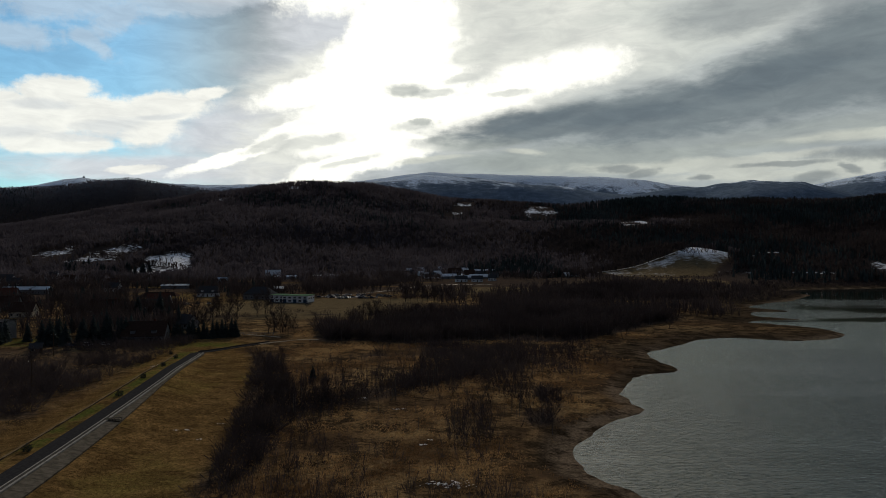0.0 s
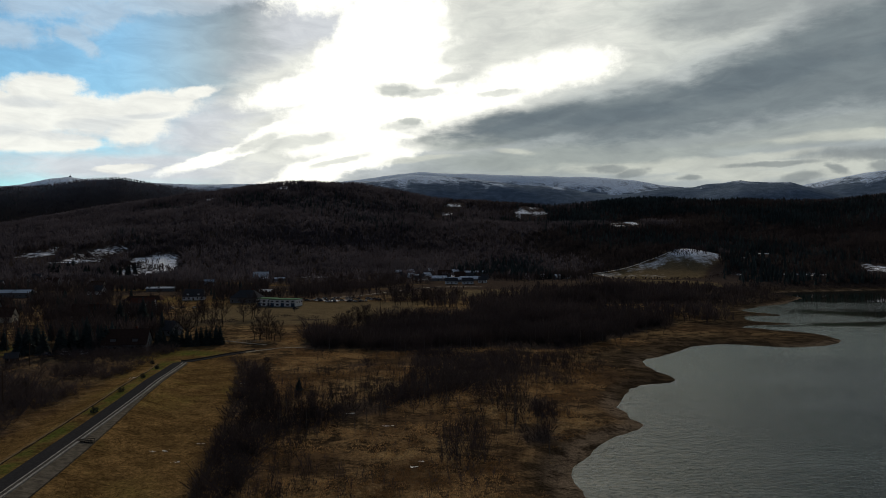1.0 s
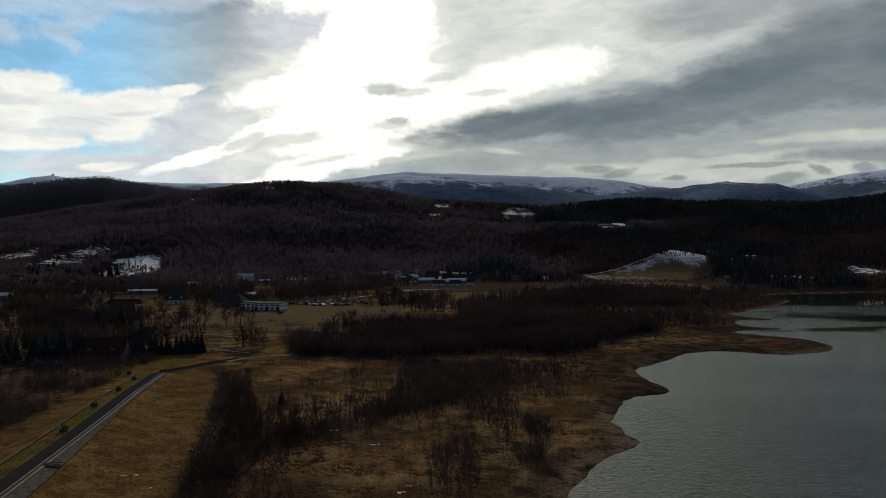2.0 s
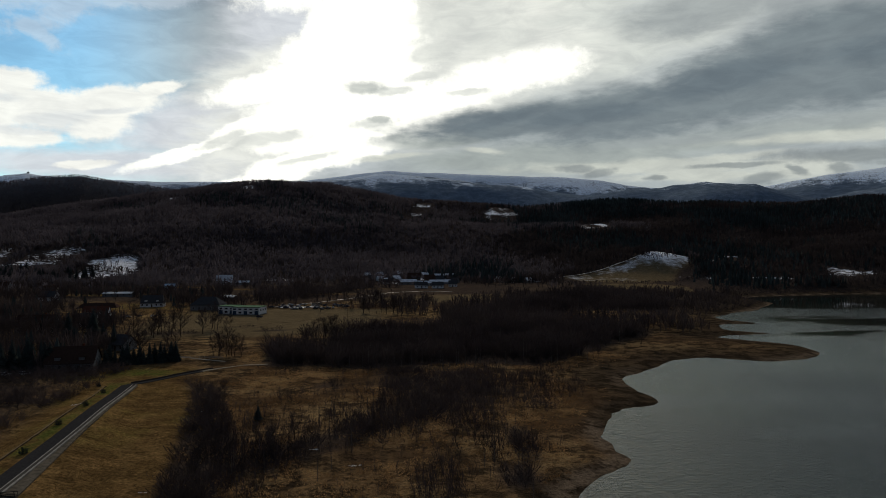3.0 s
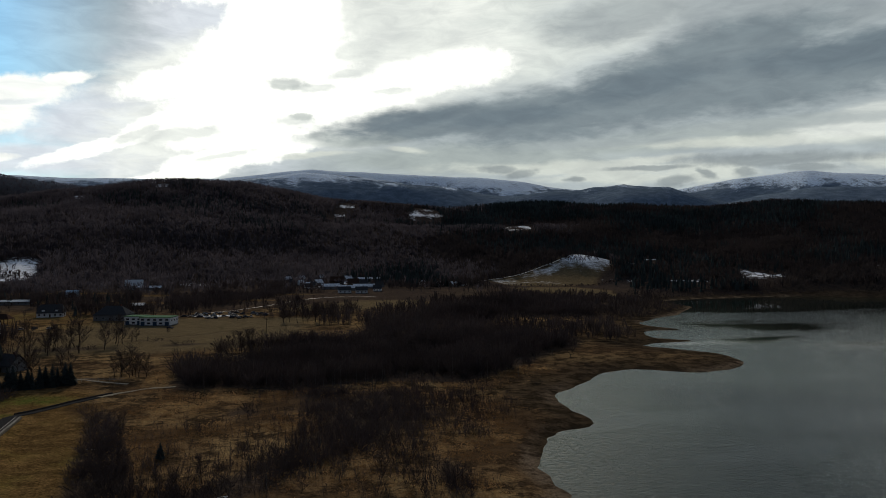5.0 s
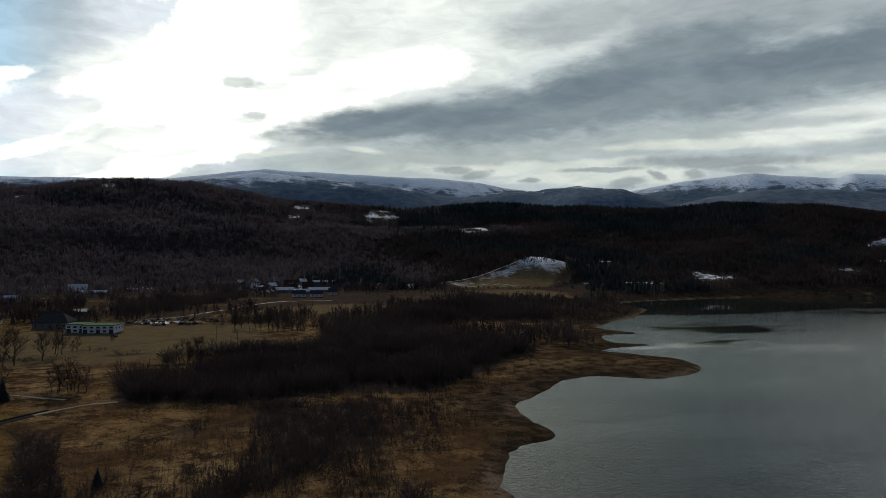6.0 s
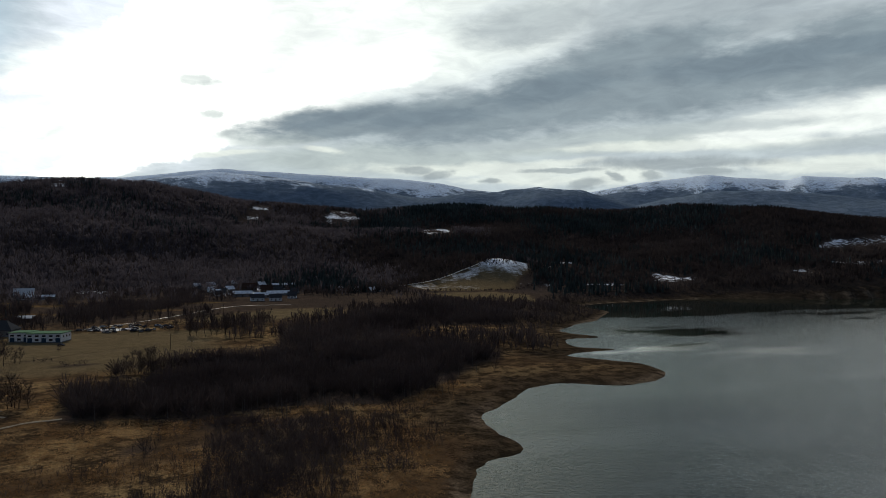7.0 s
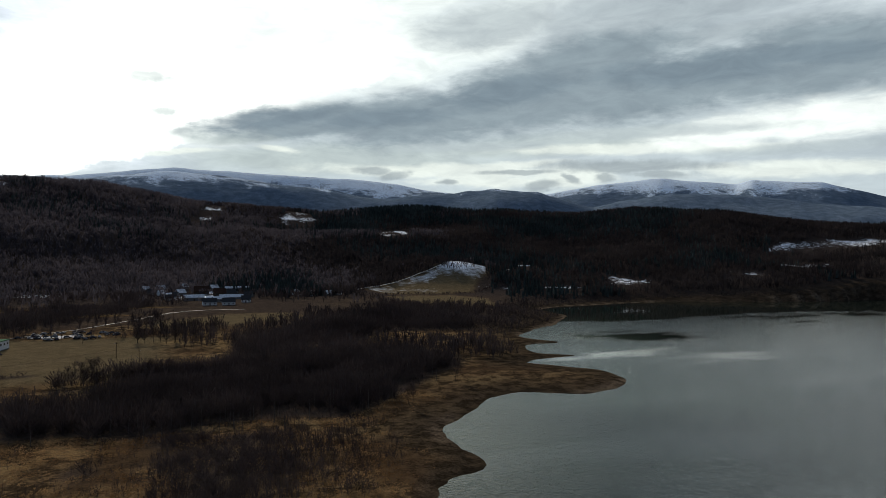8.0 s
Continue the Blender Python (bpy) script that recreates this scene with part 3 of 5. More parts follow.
def land_cover(x, y, z, d):
    r, az = np.hypot(x, y), np.degrees(np.arctan2(x, y))
    rough = fbm(x, y, 60, 4, 3) - 0.5
    right = np.interp(y, [60, 114, 169, 212, 256, 275], [-40, -41, -50, -59, -69, -80])
    left = np.interp(y, [60, 173, 201, 228, 250, 300], [-92, -97.4, -99.5, -103, -106, -115])
    lawn = step(3, -3, x - right + rough * 6) * step(-3, 3, x - left + rough * 4) * step(318, 300, y + x * 0.3 + 28)
    lawn = np.maximum(lawn, np.exp(-((x + 186) / 14) ** 2 - ((y - 308) / 9) ** 2))
    lawn = np.maximum(lawn, 0.8 * np.exp(-(((x + 215) / 85) ** 2 + ((y - 570) / 62) ** 2) ** 2) * step(-0.08, 0.06, rough))
    field = step(-175, -140, x + rough * 30) * step(5, -25, x + rough * 40) * step(385, 410, y + rough * 30) * step(566, 556, y + rough * 20)
    for poly in (HUT_FIELD, MEADOW, FARM_FIELD):
        field = np.maximum(field, polygon_mask(x, y, poly, 6))
    lawn = np.maximum(lawn, 0.85 * strip_mask(x, y))
    bush = np.maximum.reduce([polygon_mask(x, y, THICKET, 4), hedge_mask(x, y), 0.7 * step(-4, -10, x - left + rough * 6) * step(285, 268, y)])
    wood = np.clip(step(850, 930, r + rough * 160) + 0.85 * step(560, 640, r + rough * 120) * (1 - field), 0, 1)
    wood = np.maximum(wood, bush * 0.9) * (1 - polygon_mask(x, y, HUT_FIELD, 6)) * (1 - lawn)
    shore = step(1, 0.1, (d + rough * 20) / np.interp(y, [150, 240, 300, 420], [6.5, 8, 48, 60])) * 0.92
    # far slopes whose colour carries the haze
    hazy_moor = step(2300, 2900, r)
    top = step(310, 460, z + rough * 90 + 90 * (fbm(x, y, 420, 3, 2) - 0.5)) * hazy_moor
    snow = np.maximum.reduce([fields_mask(x, y, SNOW_FIELDS, 9) * (0.47 + rough * 0.6 + 0.4 * (fbm(x, y, 30, 3, 2) - 0.5)), fields_mask(x, y, SLOPES, 6) * (0.5 + rough * 0.8), fields_mask(x, y, CLEARINGS, 10) * (0.33 + 1.3 * (fbm(x, y, 24, 3, 1) - 0.5)),
                              polygon_mask(x, y, HUT_FIELD, 4) * (0.34 + 0.15 * step(10, 32, z) + rough * 0.3 + 0.2 * (fbm(x, y, 14, 3, 2) - 0.5)), polygon_mask(x, y, HUT_SNOW, 6) * (0.62 + rough * 0.4), patch_mask(x, y) * 0.66,
                              polygon_mask(x, y, RIGHT_SNOW, 8) * (0.47 + rough * 0.6), top * (0.86 + 0.4 * rough) * (0.85 + 0.15 * step(-13, -8, az))])
    sand = step(6, 0.5, np.abs(d - 2)) * step(0.0, 0.14, fbm(x, y, 50, 2, 1) - 0.44)
    rd, at = segment_distance(x, y, ROAD)
    moss = step(7, 5.8, rd) * step(1.2, 2.4, rd) * step(-60, -70, x) * (x < np.interp(y, ROAD[:, 1], ROAD[:, 0])) * step(0.38, 0.6, fbm(x, y, 9, 3, 3) + 0.08)
    for a, b, w, h in ((-186, 305, 16, 9), (-98, 292, 14, 8), (-112, 282, 12, 5), (-176, 292, 10, 5)):
        moss = np.maximum(moss, np.exp(-(((x - a) / w) ** 2 + ((y - b) / h) ** 2) ** 2))
    return dict(sand=sand, moss=moss, lawn=lawn, field=field, wood=wood, shore=shore, hazy_moor=hazy_moor, snow=np.clip(snow, 0, 1))


build_ground()


def build_lake():
    bm = bmesh.new()
    g = 150
    xs, ys = np.linspace(-10, 1120, g), np.linspace(-220, 800, g)
    vs = [[bm.verts.new((a, b, 0)) for a in xs] for b in ys]
    for i in range(g - 1):
        for j in range(g - 1):
            bm.faces.new((vs[i][j], vs[i][j + 1], vs[i + 1][j + 1], vs[i + 1][j]))
    me = bpy.data.meshes.new("lake")
    bm.to_mesh(me)
    bm.free()
    co = np.zeros(3 * g * g, np.float32)
    me.vertices.foreach_get("co", co)
    d = -shore_distance(co[0::3], co[1::3])
    # silty shallows along the marsh; the far bank drops off steeply
    shoal = np.maximum(step(95, 0, np.maximum(d, 0)) * step(640, 520, co[1::3]) * (0.25 + 0.75 * step(170, 300, co[1::3])), 0.0)
    me.attributes.new("shallow", "FLOAT", "POINT").data.foreach_set("value", shoal.astype(np.float32))
    me.materials.append(WATER)
    tagged(new("lake", me), "grey rippled reservoir water reflecting the cloudy sky", "lake", kind="structure")


build_lake()


# ---- woods on the hills ----
def scatter(count, rmin, rmax, a0, a1, keep):
    r = np.sqrt(rng.uniform(rmin ** 2, rmax ** 2, count))
    a = np.radians(rng.uniform(a0, a1, count))
    x, y = r * np.sin(a), r * np.cos(a)
    ok = keep(x, y, r, np.degrees(a))
    return x[ok], y[ok]


def spruce_wood(name, x, y, low, high, label):
    n, k = len(x), 5
    z = height(x, y)
    h = rng.uniform(low, high, n)
    w = h * rng.uniform(0.13, 0.2, n)
    spin = rng.uniform(0, 6.28, n)
    verts, faces, base = [], [], 0
    for b, tp, s in ((0.08, 0.7, 1.0), (0.42, 1.0, 0.68)):
        ring = []
        for i in range(k):
            a = spin + 6.283 * i / k
            j = rng.uniform(0.75, 1.25, n)
            ring.append(np.stack([x + w * s * j * np.cos(a), y + w * s * j * np.sin(a), z + h * b * rng.uniform(0.7, 1.3, n)], 1))
        ring.append(np.stack([x, y, z + h * tp], 1))
        verts.append(np.stack(ring, 1))
    v = np.concatenate(verts, 1).reshape(-1, 3)
    tri = np.array([(i, (i + 1) % k, k) for i in range(k)] + [(k + 1 + i, k + 1 + (i + 1) % k, 2 * k + 1) for i in range(k)])
    f = (np.arange(n)[:, None, None] * (2 * k + 2) + tri[None]).reshape(-1, 3)
    return tagged(new(name, mesh_of(name, v, f, SPRUCE)), label, "forest", kind="stuff")


def bare_wood(name, x, y, low, high, label, blades=9, z=None, slim=0.03, spread=0.3, mat=None):
    n = len(x)
    z = height(x, y) if z is None else z
    h = rng.uniform(low, high, n)
    verts = []
    for i in range(blades):
        a = rng.uniform(0, 6.283, n)
        out = spread * h * rng.uniform(0.1, 1.0, n) * (i > 0)
        bot = h * (rng.uniform(0.0, 0.45, n) if i else 0)
        top = h * rng.uniform(0.6, 1.0, n)
        wid = h * slim * rng.uniform(0.6, 1.6, n)
        c, s = np.cos(a), np.sin(a)
        t = rng.uniform(0, 6.283, n)
        px, py = wid * np.cos(t), wid * np.sin(t)
        foot, tip = np.stack([x + out * 0.2 * c, y + out * 0.2 * s, z + bot], 1), np.stack([x + out * c, y + out * s, z + top], 1)
        side = np.stack([px, py, 0 * px], 1)
        if i % 2:
            # a spray that opens upwards
            verts += [foot, tip - side * 1.3 - np.array([0, 0, 0.3]), tip + side * 1.3]
        else:
            verts += [foot - side, foot + side, tip]
    v = np.stack(verts, 1).reshape(-1, 3)
    f = np.arange(len(v)).reshape(-1, 3)
    return tagged(new(name, mesh_of(name, v, f, mat or HAZED_BARE)), label, "forest", kind="stuff")


def wooded(x, y, r, az):
    # the open ground is clear of trees some way downhill of each field too
    open_ground = patch_mask(x, y)
    for k in (0, 30):
        u, v = x * (1 + k / r), y * (1 + k / r)
        open_ground = np.maximum(open_ground, fields_mask(u, v, SNOW_FIELDS + SLOPES + CLEARINGS + [HUT_FIELD, RIGHT_SNOW, HUT_FRONT], 6))
    open_ground = np.maximum(open_ground, np.exp(-(((x - 35) / 85) ** 2 + ((y - 850) / 95) ** 2) ** 2))
    edge = step(860, 960, r + 200 * (fbm(x, y, 120, 3, 1) - 0.5))
    return (rng.random(len(x)) > open_ground * 1.02) & (rng.random(len(x)) < edge + 0.12) & (shore_distance(x, y) > 38)


def conifer_share(x, y):
    return fbm(x, y, 170, 3, 2)


def resample(line, gap):
    seg = np.r_[0, np.cumsum(np.hypot(*np.diff(line, axis=0).T))]
    s = np.arange(0, seg[-1], gap)
    return np.stack([np.interp(s, seg, line[:, 0]), np.interp(s, seg, line[:, 1])], 1)


def build_hill_woods():
    x, y = scatter(78000, 780, 1770, -44, 62, wooded)
    az = np.degrees(np.arctan2(x, y))
    c = conifer_share(x, y) + rng.uniform(-0.16, 0.16, len(x)) > np.interp(az, [-30, -4, 6, 16, 50], [0.8, 0.78, 0.66, 0.56, 0.56])
    spruce_wood("spruce_forest", x[c], y[c], 8, 14, "dark spruce forest covering the hillsides")
    # the veil of haze over the left woods is put into twig colour
    darker = ~c & (az + 60 * (fbm(x, y, 150, 3, 3) - 0.5) + rng.normal(0, 5, len(x)) > 11)
    hazed = ~c & ~darker
    bare_wood("beech_forest", x[hazed], y[hazed], 7, 12, "leafless forest covering the hillside, purple haze put into its colour", 14, slim=0.022, spread=0.45)
    bare_wood("oak_forest", x[darker], y[darker], 7, 12, "leafless dark brown forest above the lake", 13, slim=0.023, spread=0.4, mat=DARK_BARE)
    x, y = scatter(16000, 2050, 2680, -44, -4, lambda x, y, r, az: r > 0)
    c = conifer_share(x, y) + rng.uniform(-0.16, 0.16, len(x)) > 0.74
    spruce_wood("far_spruce_forest", x[c], y[c], 5, 9, "dark spruces on the distant hill")
    # haze tint in the colour of the distant woods
    bare_wood("far_beech_forest", x[~c], y[~c], 5, 9, "leafless forest on the distant hill, purple-grey with painted haze", 6, slim=0.05, spread=0.4)
    # young trees and hedges by the hut on the snowy knoll
    x, y = rng.uniform(318, 402, 330), rng.uniform(936, 1006, 330)
    k = polygon_mask(x, y, HUT_SNOW, 4) > 0.4
    bare_wood("knoll_orchard", x[k], y[k], 3, 8, "young bare trees on the snowy knoll", 14, slim=0.02, spread=0.3, mat=BARE)
    line = resample(np.array([(190, 850), (224, 858), (270, 846), (330, 855), (360, 880), (430, 890)], float), 1.6)
    hx, hy = line.T + rng.normal(0, 1.6, (2, len(line)))
    bare_wood("meadow_hedge", hx, hy, 1.5, 4, "low dark hedge below the knoll", 12, slim=0.05, spread=0.5, mat=BARE)
    x, y = scatter(5200, 900, 1300, -34, -16, lambda x, y, r, az: polygon_mask(x, y, LEFT_SNOW, 10) > 0.5)
    keep = rng.random(len(x)) < 0.03 + 0.6 * step(0.54, 0.64, fbm(x, y, 50, 3, 1)) * (1 - 0.7 * fields_mask(x, y, SNOW_FIELDS, 5))
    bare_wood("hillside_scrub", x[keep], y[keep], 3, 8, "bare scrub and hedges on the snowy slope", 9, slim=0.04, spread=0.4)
    rows = [resample(np.array(line, float), 5.0) for line in (((-570, 985), (-480, 1040), (-400, 1085)), ((-480, 958), (-420, 1000), (-350, 1045)), ((-400, 875), (-395, 960)), ((-440, 955), (-330, 930)))]
    hx, hy = np.concatenate(rows).T
    hx, hy = np.repeat(hx, 3) + rng.normal(0, 4, 3 * len(hx)), np.repeat(hy, 3) + rng.normal(0, 4, 3 * len(hy))
    bare_wood("hillside_hedges", hx, hy, 4, 9, "dark hedgerows between the snowy hillside fields", 10, slim=0.04, spread=0.4, mat=BARE)
    # hedges and field trees across the valley floor
    x, y = scatter(15000, 430, 900, -44, 45, lambda x, y, r, az: (fbm(x, y, 70, 4, 2) > 0.52) & (land_cover(x, y, x * 0, shore_distance(x, y))["field"] < 0.2) & (shore_distance(x, y) > 14))
    clear = np.maximum.reduce([np.exp(-(((x - a) / w) ** 2 + ((y - b) / h) ** 2) ** 2) for a, b, w, h in
                               ((-205, 545, 75, 75), (-115, 530, 50, 60), (30, 775, 60, 22), (-65, 600, 45, 45), (-230, 610, 70, 70), (-200, 860, 45, 30), (-360, 620, 40, 26), (18, 870, 62, 75))])
    clear = np.maximum.reduce([clear, strip_mask(x, y), polygon_mask(x, y, HUT_FRONT, 6)])
    keep = rng.random(len(x)) > clear * 1.05
    bare_wood("valley_scrub", x[keep], y[keep], 4, 11, "leafless hedges and scrub on the valley floor", 20, slim=0.016, spread=0.4, mat=BARE)


build_hill_woods()


def build_village_wood():
    """Garden and lane trees that crowd round the village."""
    x, y = scatter(5200, 285, 760, -44, -13, lambda x, y, r, az: (fbm(x, y, 45, 3, 1) > 0.51) & (x < -128 - 0.05 * (y - 300)) & (y > 276))
    clear = np.maximum.reduce([np.exp(-(((x - a) / w) ** 2 + ((y - b) / h) ** 2) ** 2) for a, b, w, h in
                               ((-205, 540, 45, 80), (-190, 470, 26, 30), (-202, 424, 16, 12), (-124, 300, 14, 12), (-187, 308, 18, 10), (-250, 600, 60, 40), (-361, 620, 30, 14), (-146, 562, 26, 24), (-160, 510, 50, 70), (-185, 470, 40, 30), (-150, 440, 22, 30))])
    keep = rng.random(len(x)) > clear * 1.05
    x, y = x[keep], y[keep]
    c = rng.random(len(x)) < 0.12
    bare_wood("village_trees", x[~c], y[~c], 5, 12, "leafless garden trees crowding the village", 34, slim=0.009, spread=0.42, mat=BARE)
    spruce_wood("village_conifers", x[c], y[c], 6, 12, "dark conifers between the village houses")


build_village_wood()


# ---- thickets on the marsh ----
def shrub_wood(name, x, y, low, high, label, blades, mat=None, lean_most=0.75, stout=1.0):
    """Shrubs of many fine shoots that fan out from the ground."""
    n = len(x)
    z = height(x, y) - 0.15
    h = rng.uniform(low, high, n)
    verts = []
    for i in range(blades):
        a, lean = rng.uniform(0, 6.283, n), rng.uniform(0.02, lean_most, n)
        t = rng.uniform(0, 6.283, n)
        start, length = rng.uniform(0, 0.55, n) * (i % 3 > 0), rng.uniform(0.45, 1.0, n)
        bx, by = x + np.cos(a) * lean * h * start, y + np.sin(a) * lean * h * start
        bz = z + h * start
        tx, ty, tz = x + np.cos(a) * lean * h * (0.2 + length), y + np.sin(a) * lean * h * (0.2 + length), z + h * np.minimum(start + length * 0.7, 1.0)
        w = rng.uniform(0.02, 0.06, n) * (1 + h * 0.08) * stout
        wx, wy = w * np.cos(t), w * np.sin(t)
        if i % 2:
            verts += [np.stack([bx - wx, by - wy, bz], 1), np.stack([bx + wx, by + wy, bz], 1), np.stack([tx, ty, tz], 1)]
        else:
            # a spray of twigs that opens upwards
            verts += [np.stack([bx, by, bz], 1), np.stack([tx - wx * 1.5, ty - wy * 1.5, tz - 0.2], 1), np.stack([tx + wx * 1.5, ty + wy * 1.5, tz], 1)]
    v = np.stack(verts, 1).reshape(-1, 3)
    return tagged(new(name, mesh_of(name, v, np.arange(len(v)).reshape(-1, 3), mat or BARE)), label, "thicket", kind="stuff")


def build_thickets():
    n = 26000
    x, y = rng.uniform(-62, 250, n), rng.uniform(295, 710, n)
    keep = polygon_mask(x, y, THICKET, 13) * (0.02 + 1.85 * fbm(x, y, 26, 4, 1)) > rng.uniform(0.4, 0.95, n)
    x, y = x[keep], y[keep]
    near = y < 430
    tall = 0.55 + 0.9 * fbm(x, y, 22, 3, 3)
    shrub_wood("alder_thicket", x[near], y[near], 3.2 * tall[near], 8.0 * tall[near], "dense dark leafless alder and willow thicket", 42)
    shrub_wood("far_thicket", x[~near], y[~near], 4.0 * tall[~near], 9.0 * tall[~near], "dense dark leafless thicket behind the marsh", 16)
    n = 22000
    x, y = rng.uniform(-150, 50, n), rng.uniform(108, 302, n)
    wild = (x < -104) * (0.25 + 0.95 * step(0.4, 0.58, fbm(x, y, 18, 3, 2)))
    keep = np.maximum(hedge_mask(x, y) * (0.55 + 0.9 * fbm(x, y, 5, 2, 1)), wild) > rng.uniform(0.45, 1.6, n)
    shrub_wood("willow_scrub", x[keep], y[keep], 1.2, 5.0, "dark leafless willow scrub beside the lawn", 25, stout=0.6)
    n = 1500
    x, y = rng.uniform(60, 185, n), rng.uniform(400, 520, n)
    keep = hedge_mask(x, y) > rng.uniform(0.35, 1.4, n)
    shrub_wood("shore_scrub", x[keep], y[keep], 2, 5, "dark leafless scrub near the far shore", 24)
    n = 700
    x, y = rng.uniform(-160, -50, n), rng.uniform(400, 455, n)
    keep = hedge_mask(x, y) > rng.uniform(0.35, 1.4, n)
    shrub_wood("ditch_scrub", x[keep], y[keep], 1.5, 3.5, "dark scrub along the field ditch", 24)
    x, y = scatter(16000, 560, 1010, 14, 58, lambda x, y, r, az: (np.abs(shore_distance(x, y) - 36) < 28) & (polygon_mask(x, y, HUT_FRONT, 6) < 0.3))
    shrub_wood("bank_scrub", x, y, 1.5, 4.5, "low brown scrub along the far lake bank", 14, DARK_BARE, stout=1.6)
    n = 17000
    x, y = rng.uniform(-170, 60, n), rng.uniform(560, 900, n)
    keep = np.maximum(polygon_mask(x, y, ROAD_SCRUB, 6), polygon_mask(x, y, FIELD_SCRUB, 5)) * (0.4 + fbm(x, y * 2.0, 40, 3, 2)) > rng.uniform(0.5, 1.0, n)
    shrub_wood("road_scrub", x[keep], y[keep], 2.5, 7, "dark leafless hedges and scrub beside the farm road", 12, stout=1.4)
    spots = [(-50, 392), (-46, 396), (-38, 398), (-33, 400)]
    x, y = np.repeat(np.array(spots, float), 9, 0).T + rng.normal(0, 3.2, (2, 9 * len(spots)))
    shrub_wood("pasture_scrub", x, y, 4, 9, "bare bushes standing in the pasture", 40)
    x, y = rng.normal(-8, 11, 150), rng.normal(404, 3.5, 150)
    shrub_wood("pasture_copse", x, y, 5, 10.5, "dense rounded dark copse at the edge of the pasture", 46)
    # thin saplings in the dry grass
    n = 19000
    x, y = rng.uniform(-50, 75, n), rng.uniform(105, 340, n)
    streak = fbm(x, y * 0.45, 13, 3, 2)
    d = shore_distance(x, y)
    edge = np.interp(y, [110, 133, 169, 212, 256, 330], [-40, -41, -48, -57, -67, -60])
    keep = (streak + 0.1 * rng.standard_normal(n) + 0.2 * (rng.random(n) < 0.05) > 0.52) & (d > 14 + 8 * rng.random(n)) & (x > edge + 4) & ((step(215, 235, y) * step(-4, -14, x) < 0.5) | (rng.random(n) < 0.12))
    shrub_wood("birch_saplings", x[keep], y[keep], 0.9, 4.8, "thin leafless saplings scattered in dry grass", 15, lean_most=0.3, stout=0.5)


build_thickets()


def grass(name, x, y, low, high, blades, mat, label):
    """Tussocks of upright blades with a bent tip."""
    n = len(x)
    z = height(x, y) - 0.06
    verts = []
    for i in range(blades):
        h = rng.uniform(low, high, n)
        a, t = rng.uniform(0, 6.283, n), rng.uniform(0, 6.283, n)
        ox, oy = x + rng.normal(0, 0.25, n), y + rng.normal(0, 0.25, n)
        lean, w = rng.uniform(0.1, 0.7, n) * h, rng.uniform(0.035, 0.09, n)
        verts += [np.stack([ox - w * np.cos(t), oy - w * np.sin(t), z], 1), np.stack([ox + w * np.cos(t), oy + w * np.sin(t), z], 1),
                  np.stack([ox + lean * np.cos(a), oy + lean * np.sin(a), z + h], 1)]
    v = np.stack(verts, 1).reshape(-1, 3)
    return tagged(new(name, mesh_of(name, v, np.arange(len(v)).reshape(-1, 3), mat)), label, "grass", kind="stuff")


def build_dry_grass():
    n = 150000
    y = 95 + 250 * rng.random(n) ** 1.25
    x = rng.uniform(-150, 130, n)
    d = shore_distance(x, y)
    edge = np.interp(y, [95, 133, 169, 212, 256, 330], [-40, -41, -48, -57, -67, -70])
    thick = fbm(x, y, 14, 4, 1)
    keep = (d > (3.5 + 6 * rng.random(n)) * np.interp(y, [180, 250, 300], [1, 1.3, 3.6])) & ((x > edge) | ((x < -103) & (y < 275) & (rng.random(n) < 0.12))) & (thick + 0.07 * rng.standard_normal(n) > 0.5) & (polygon_mask(x, y, THICKET, 3) < 0.5)
    grass("dry_grass", x[keep], y[keep], 0.18, 0.52, 7, STRAW, "tussocks of dry golden marsh grass")
    n = 60000
    y = 95 + 190 * rng.random(n) ** 1.2
    x = rng.uniform(-112, -38, n)
    rd, _ = segment_distance(x, y, ROAD)
    edge = np.interp(y, [95, 133, 169, 212, 256, 330], [-40, -41, -48, -57, -67, -70])
    keep = (rd > 8.6) & (x < edge) & (fbm(x, y, 7, 3, 2) > 0.42)
    grass("lawn_grass", x[keep], y[keep], 0.1, 0.3, 4, LAWN_STRAW, "short yellowed winter grass on the dam lawn")


STRAW = straw_material("dry_straw", (0.11, 0.065, 0.031), (0.29, 0.186, 0.09))
LAWN_STRAW = straw_material("lawn_straw", (0.1, 0.064, 0.027), (0.185, 0.121, 0.05))
build_dry_grass()


# ---- single trees ----
def part(name, bm, mat, parent, label=""):
    me = bpy.data.meshes.new(name)
    bm.to_mesh(me)
    bm.free()
    me.materials.append(mat)
    ob = new(name, me)
    ob.parent = parent
    return tagged(ob, label)


def part_mesh(name, me, parent, label=""):
    ob = new(name, me)
    ob.parent = parent
    return tagged(ob, label)


def tube(verts, faces, a, b, ra, rb, sides):
    a, b = np.array(a, float), np.array(b, float)
    d = (b - a) / (np.linalg.norm(b - a) + 1e-9)
    u = np.cross(d, (0.3, 0.9, 0.1))
    u /= np.linalg.norm(u)
    w = np.cross(d, u)
    base = len(verts)
    for p, r in ((a, ra), (b, rb)):
        for i in range(sides):
            t = 6.283 * i / sides
            verts.append(p + r * (np.cos(t) * u + np.sin(t) * w))
    for i in range(sides):
        j = (i + 1) % sides
        faces.append((base + i, base + j, base + sides + j))
        faces.append((base + i, base + sides + j, base + sides + i))


